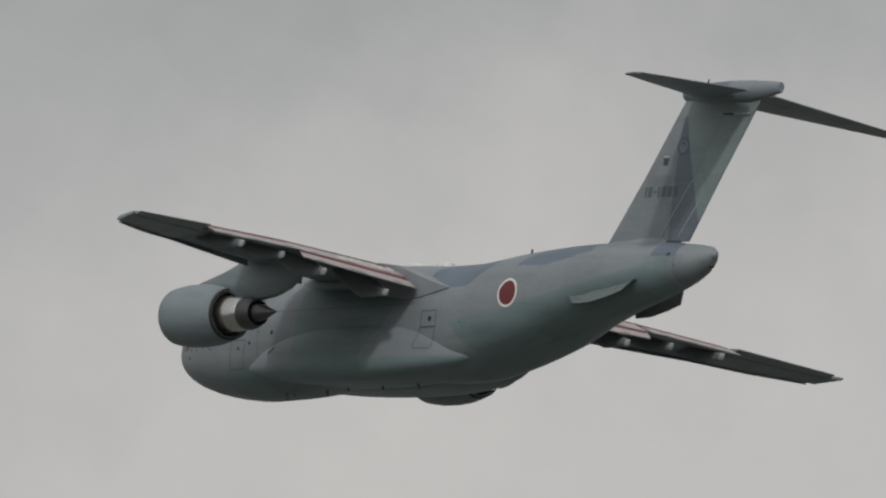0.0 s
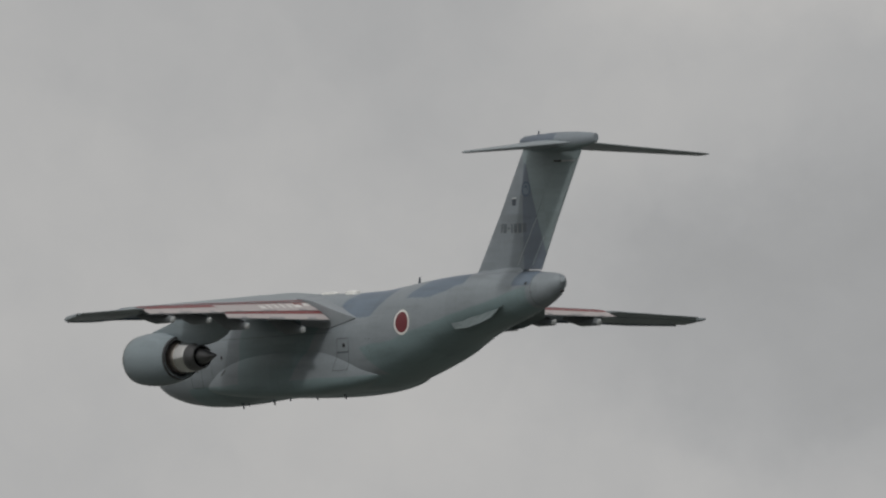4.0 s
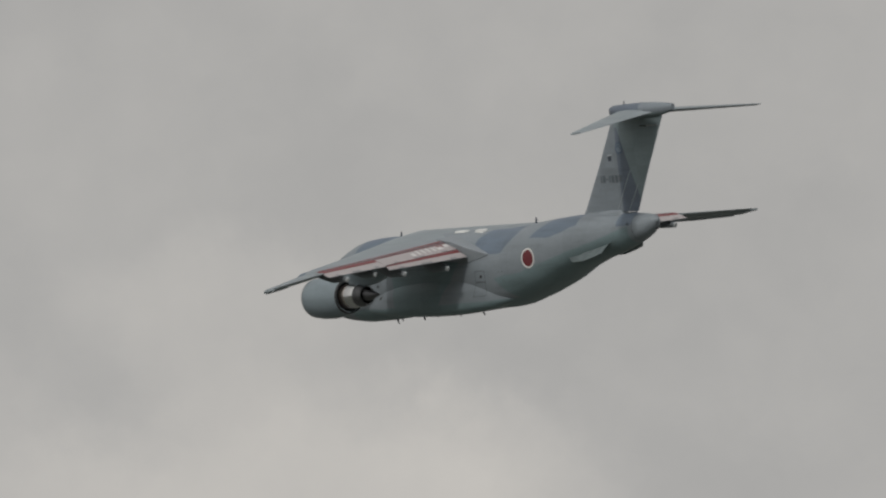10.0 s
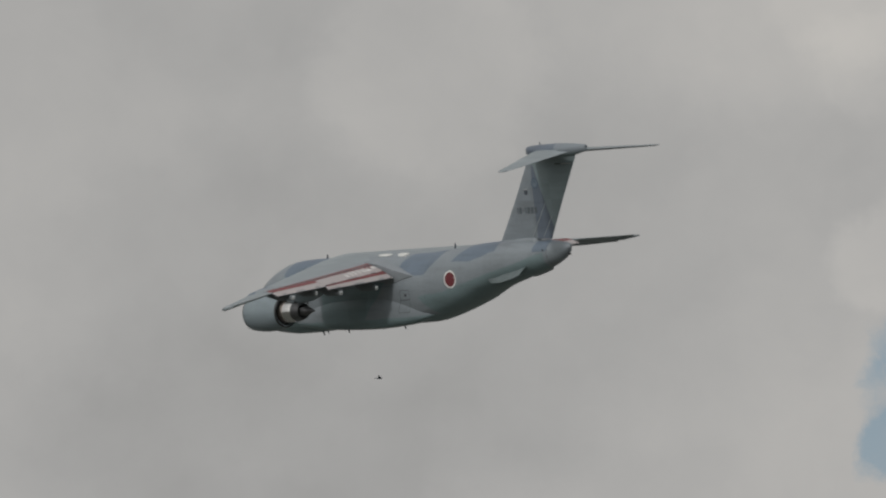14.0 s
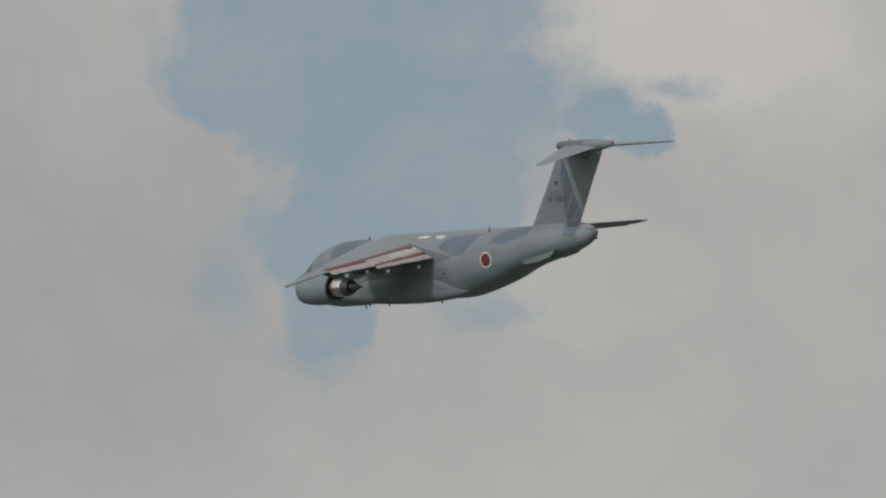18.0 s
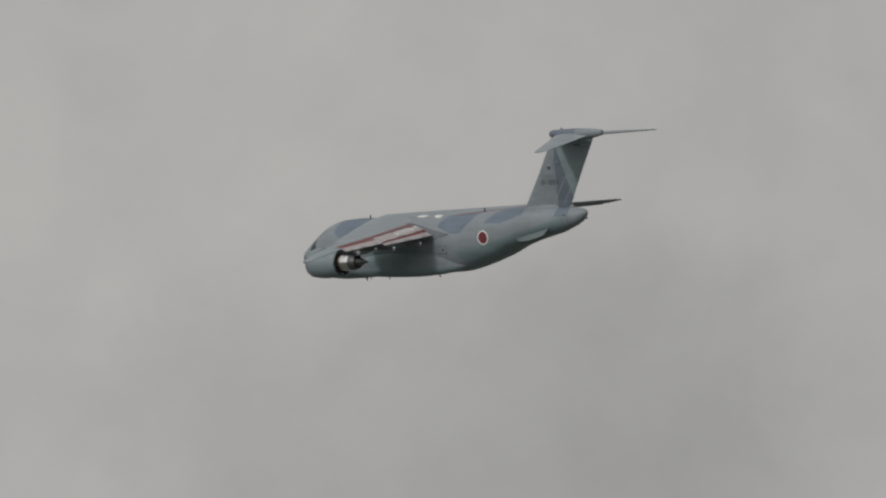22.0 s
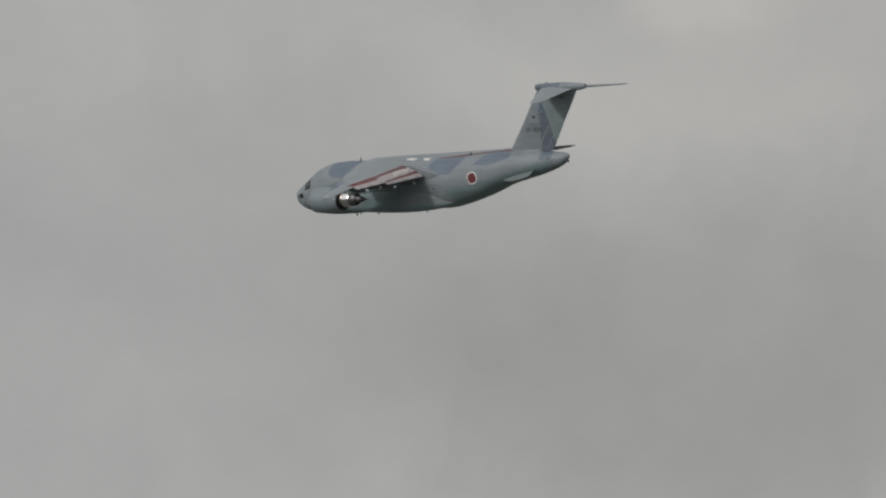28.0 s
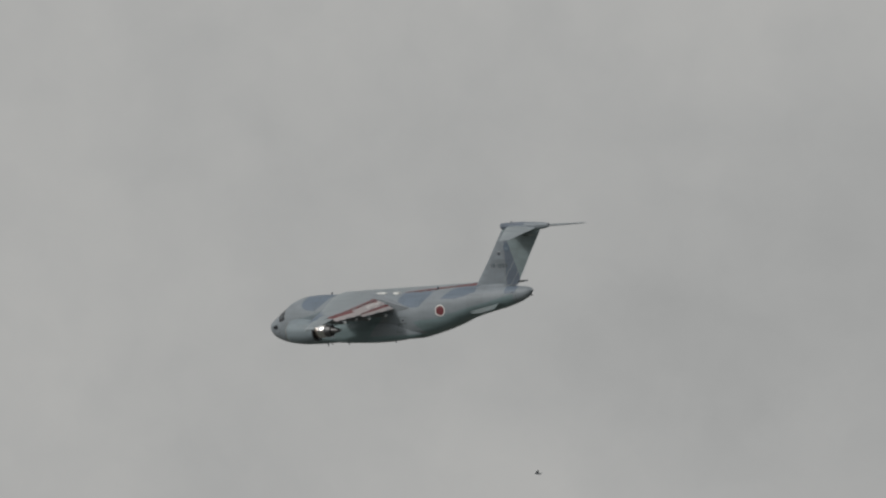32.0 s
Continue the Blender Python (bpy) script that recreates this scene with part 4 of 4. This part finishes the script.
# joints of the rudder
for a, b in (((-16.3, 6.3), (-14.35, 3.6)), ((-16.85, 5.2), (-15.6, 3.55))):
    fin_plate("rudder_joint", [(a[0], a[1]), (b[0], b[1]), (b[0] - 0.045, b[1]), (a[0] - 0.045, a[1])], STRAKE_PALE, "narrow joint along the rudder")
fin_plate("hinge_slot", [(-18.1, 9.48), (-18.9, 9.46), (-18.9, 9.34), (-18.1, 9.38)], BLACK, "dark hinge slot")
fin_plate("hinge_fairing", [(-18.9, 9.46), (-20.0, 9.42), (-20.0, 9.36), (-18.9, 9.36)], FAIRING_GREY, "pale hinge arm of the rudder", lift=0.1)
part("fin_root_fairing", loft([[(x, w * math.sin(k), 2.7 + h * max(math.cos(k), -0.3)) for k in np.linspace(0, 2 * math.pi, 20, endpoint=False)] for x, w, h in ((-8.8, 0.1, 0.35), (-9.8, 0.5, 0.62), (-11.0, 0.62, 0.86), (-13.5, 0.66, 0.92), (-14.6, 0.6, 0.85), (-14.9, 0.3, 0.6))]), PAINT, plane, "raised fairing round the root of the fin")
# added dark slab stands in for the thin shadow below the rudder
part("rudder_foot_shade", slab([(-14.9, -0.3), (-15.9, -0.3), (-15.9, 0.3), (-14.9, 0.3)], "z", 3.1, 3.27, 0.05), SERIAL, plane, "thin dark slab drawn for the shadow at the foot of the rudder", smooth=False)

# ---- a small dark bird far behind the aircraft's path ----
BIRD_ROWS = [
    (0, -735.25, 1292.70, 197.39, 29.6),
    (13.8, 54.58, 1481.45, 230.38, -2.1),
    (13.9, 60.28, 1481.49, 228.67, -2.3),
    (14, 66.37, 1481.49, 226.94, -2.6),
    (14.1, 72.24, 1481.36, 226.01, -2.8),
    (32, 1033.51, 1071.65, 184.40, -44.0),
]
FAR_BIRD_ROWS = [
    (0, 467.94, 1631.91, 90.57, 164.0),
    (20, -147.80, 1689.41, 120.19, 185.0),
    (29, -438.32, 1635.83, 149.76, 195.0),
    (29.8, -470.01, 1625.19, 168.44, 196.1),
    (30, -478.00, 1622.95, 167.58, 196.4),
    (30.5, -497.43, 1617.03, 168.29, 197.1),
    (31, -515.21, 1611.54, 167.43, 197.7),
    (31.5, -532.27, 1606.15, 165.84, 198.3),
    (32, -549.83, 1600.36, 164.54, 199.0),
]


def make_bird(label, spread):
    """A bird with its wings held up or out; x towards its beak."""
    thing = tagged(new("bird"), label, "bird", "birds in the sky")
    part("body", loft([[(x, r * math.sin(k), z + r * math.cos(k)) for k in np.linspace(0, 2 * math.pi, 10, endpoint=False)] for x, r, z in ((0.2, 0.008, 0.02), (0.15, 0.03, 0.02), (0.08, 0.045, 0.01), (-0.05, 0.05, 0.0), (-0.14, 0.03, 0.0), (-0.26, 0.035, 0.0), (-0.3, 0.01, 0.0))]), MARK, thing)
    for side in (1, -1):
        c, s = math.cos(radians(spread)), math.sin(radians(spread))
        part("wing", loft([[(x0, side * y * c, y * s - 0.006), (x1, side * y * c, y * s - 0.006), (x1, side * y * c, y * s + 0.006), (x0, side * y * c, y * s + 0.006)] for y, x0, x1 in ((0.0, 0.09, -0.08), (0.14, 0.11, -0.08), (0.27, 0.03, -0.07), (0.34, -0.06, -0.09))]), MARK, thing)
    return thing


bird = make_bird("small dark bird crossing fast below the aircraft", 25)
far_bird = make_bird("small dark bird flapping far below the aircraft's tail", 50)
# ---- flight ----
FLIGHT_ROWS = [
    (0, 479.31, 998.20, 300.00, 1.28, -9.87, 102.85),
    (0.5, 471.17, 1031.44, 300.00, 1.0, -9.49, 103.07),
    (1, 462.85, 1064.75, 300.00, 0.45, -9.18, 103.35),
    (1.5, 454.34, 1098.17, 300.00, -0.32, -8.93, 103.71),
    (2, 445.57, 1131.72, 300.00, -1.35, -8.75, 104.15),
    (2.5, 436.53, 1165.40, 300.00, -2.62, -8.59, 104.70),
    (3, 427.14, 1199.18, 300.00, -3.97, -8.45, 105.37),
    (3.5, 417.36, 1233.06, 300.00, -5.44, -8.29, 106.17),
    (4, 407.14, 1266.99, 300.00, -6.96, -8.10, 107.10),
    (4.5, 396.43, 1300.92, 300.00, -8.44, -7.89, 108.13),
    (5, 385.20, 1334.81, 300.00, -9.79, -7.67, 109.23),
    (5.5, 373.42, 1368.60, 300.00, -10.94, -7.43, 110.36),
    (6, 361.07, 1402.24, 300.00, -11.84, -7.20, 111.48),
    (6.5, 348.16, 1435.67, 300.00, -12.49, -6.98, 112.55),
    (7, 334.68, 1468.84, 300.00, -12.94, -6.76, 113.55),
    (7.5, 320.63, 1501.73, 300.00, -13.24, -6.55, 114.47),
    (8, 306.03, 1534.30, 300.00, -13.45, -6.35, 115.32),
    (8.5, 290.90, 1566.56, 300.00, -13.59, -6.17, 116.12),
    (9, 275.24, 1598.52, 300.00, -13.67, -6.02, 116.92),
    (9.5, 259.07, 1630.23, 300.00, -13.69, -5.88, 117.73),
    (10, 242.38, 1661.74, 300.00, -13.64, -5.77, 118.58),
    (10.5, 225.18, 1693.11, 300.00, -13.53, -5.66, 119.49),
    (11, 207.47, 1724.40, 300.00, -13.42, -5.55, 120.48),
    (11.5, 189.22, 1755.65, 300.00, -13.34, -5.44, 121.54),
    (12, 170.42, 1786.87, 300.00, -13.31, -5.32, 122.67),
    (12.5, 151.07, 1818.05, 300.00, -13.34, -5.21, 123.84),
    (13, 131.15, 1849.18, 300.00, -13.39, -5.09, 125.04),
    (13.5, 110.66, 1880.21, 300.00, -13.42, -4.97, 126.24),
    (14, 89.60, 1911.07, 300.00, -13.44, -4.86, 127.42),
    (14.5, 67.99, 1941.69, 300.00, -13.42, -4.77, 128.56),
    (15, 45.84, 1971.95, 300.00, -13.39, -4.70, 129.64),
    (15.5, 23.16, 2001.74, 300.00, -13.34, -4.65, 130.66),
    (16, 0.00, 2030.94, 300.00, -13.29, -4.61, 131.61),
    (16.5, -23.62, 2059.45, 300.00, -13.23, -4.57, 132.50),
    (17, -47.68, 2087.18, 300.00, -13.16, -4.54, 133.33),
    (17.5, -72.13, 2114.10, 300.00, -13.10, -4.48, 134.12),
    (18, -96.96, 2140.23, 300.00, -13.05, -4.40, 134.90),
    (18.5, -122.16, 2165.65, 300.00, -13.03, -4.30, 135.68),
    (19, -147.71, 2190.47, 300.00, -13.04, -4.18, 136.49),
    (19.5, -173.62, 2214.84, 300.00, -13.06, -4.06, 137.33),
    (20, -199.92, 2238.90, 300.00, -13.08, -3.96, 138.22),
    (20.5, -226.63, 2262.79, 300.00, -13.11, -3.90, 139.16),
    (21, -253.77, 2286.65, 300.00, -13.14, -3.89, 140.14),
    (21.5, -281.37, 2310.53, 300.00, -13.16, -3.92, 141.17),
    (22, -309.45, 2334.48, 300.00, -13.18, -3.96, 142.23),
    (22.5, -338.03, 2358.49, 300.00, -13.18, -4.01, 143.32),
    (23, -367.12, 2382.49, 300.00, -13.16, -4.03, 144.43),
    (23.5, -396.71, 2406.41, 300.00, -13.10, -4.01, 145.57),
    (24, -426.79, 2430.12, 300.00, -13.01, -3.94, 146.71),
    (24.5, -457.34, 2453.50, 300.00, -12.89, -3.82, 147.85),
    (25, -488.33, 2476.43, 300.00, -12.76, -3.68, 148.98),
    (25.5, -519.73, 2498.80, 300.00, -12.66, -3.52, 150.09),
    (26, -551.49, 2520.49, 300.00, -12.59, -3.35, 151.17),
    (26.5, -583.58, 2541.46, 300.00, -12.57, -3.20, 152.20),
    (27, -615.97, 2561.66, 300.00, -12.60, -3.08, 153.20),
    (27.5, -648.64, 2581.11, 300.00, -12.64, -2.98, 154.17),
    (28, -681.58, 2599.85, 300.00, -12.69, -2.92, 155.10),
    (28.5, -714.79, 2617.96, 300.00, -12.71, -2.87, 156.01),
    (29, -748.25, 2635.49, 300.00, -12.71, -2.84, 156.90),
    (29.5, -781.98, 2652.51, 300.00, -12.69, -2.80, 157.78),
    (30, -815.98, 2669.10, 300.00, -12.67, -2.75, 158.65),
    (30.5, -850.24, 2685.28, 300.00, -12.63, -2.69, 159.52),
    (31, -884.77, 2701.11, 300.00, -12.59, -2.60, 160.39),
    (31.5, -919.56, 2716.60, 300.00, -12.57, -2.50, 161.27),
    (32, -954.61, 2731.75, 300.00, -12.56, -2.37, 162.14),
]

def motions():
    walk(plane, [(t, pose(x, y, z, bank, pitch, turn)) for t, x, y, z, bank, pitch, turn in FLIGHT_ROWS])
    walk(bird, [(t, pose(x, y, z, 0, 0, turn)) for t, x, y, z, turn in BIRD_ROWS])
    walk(far_bird, [(t, pose(x, y, z, 0, 0, turn)) for t, x, y, z, turn in FAR_BIRD_ROWS])


motions()
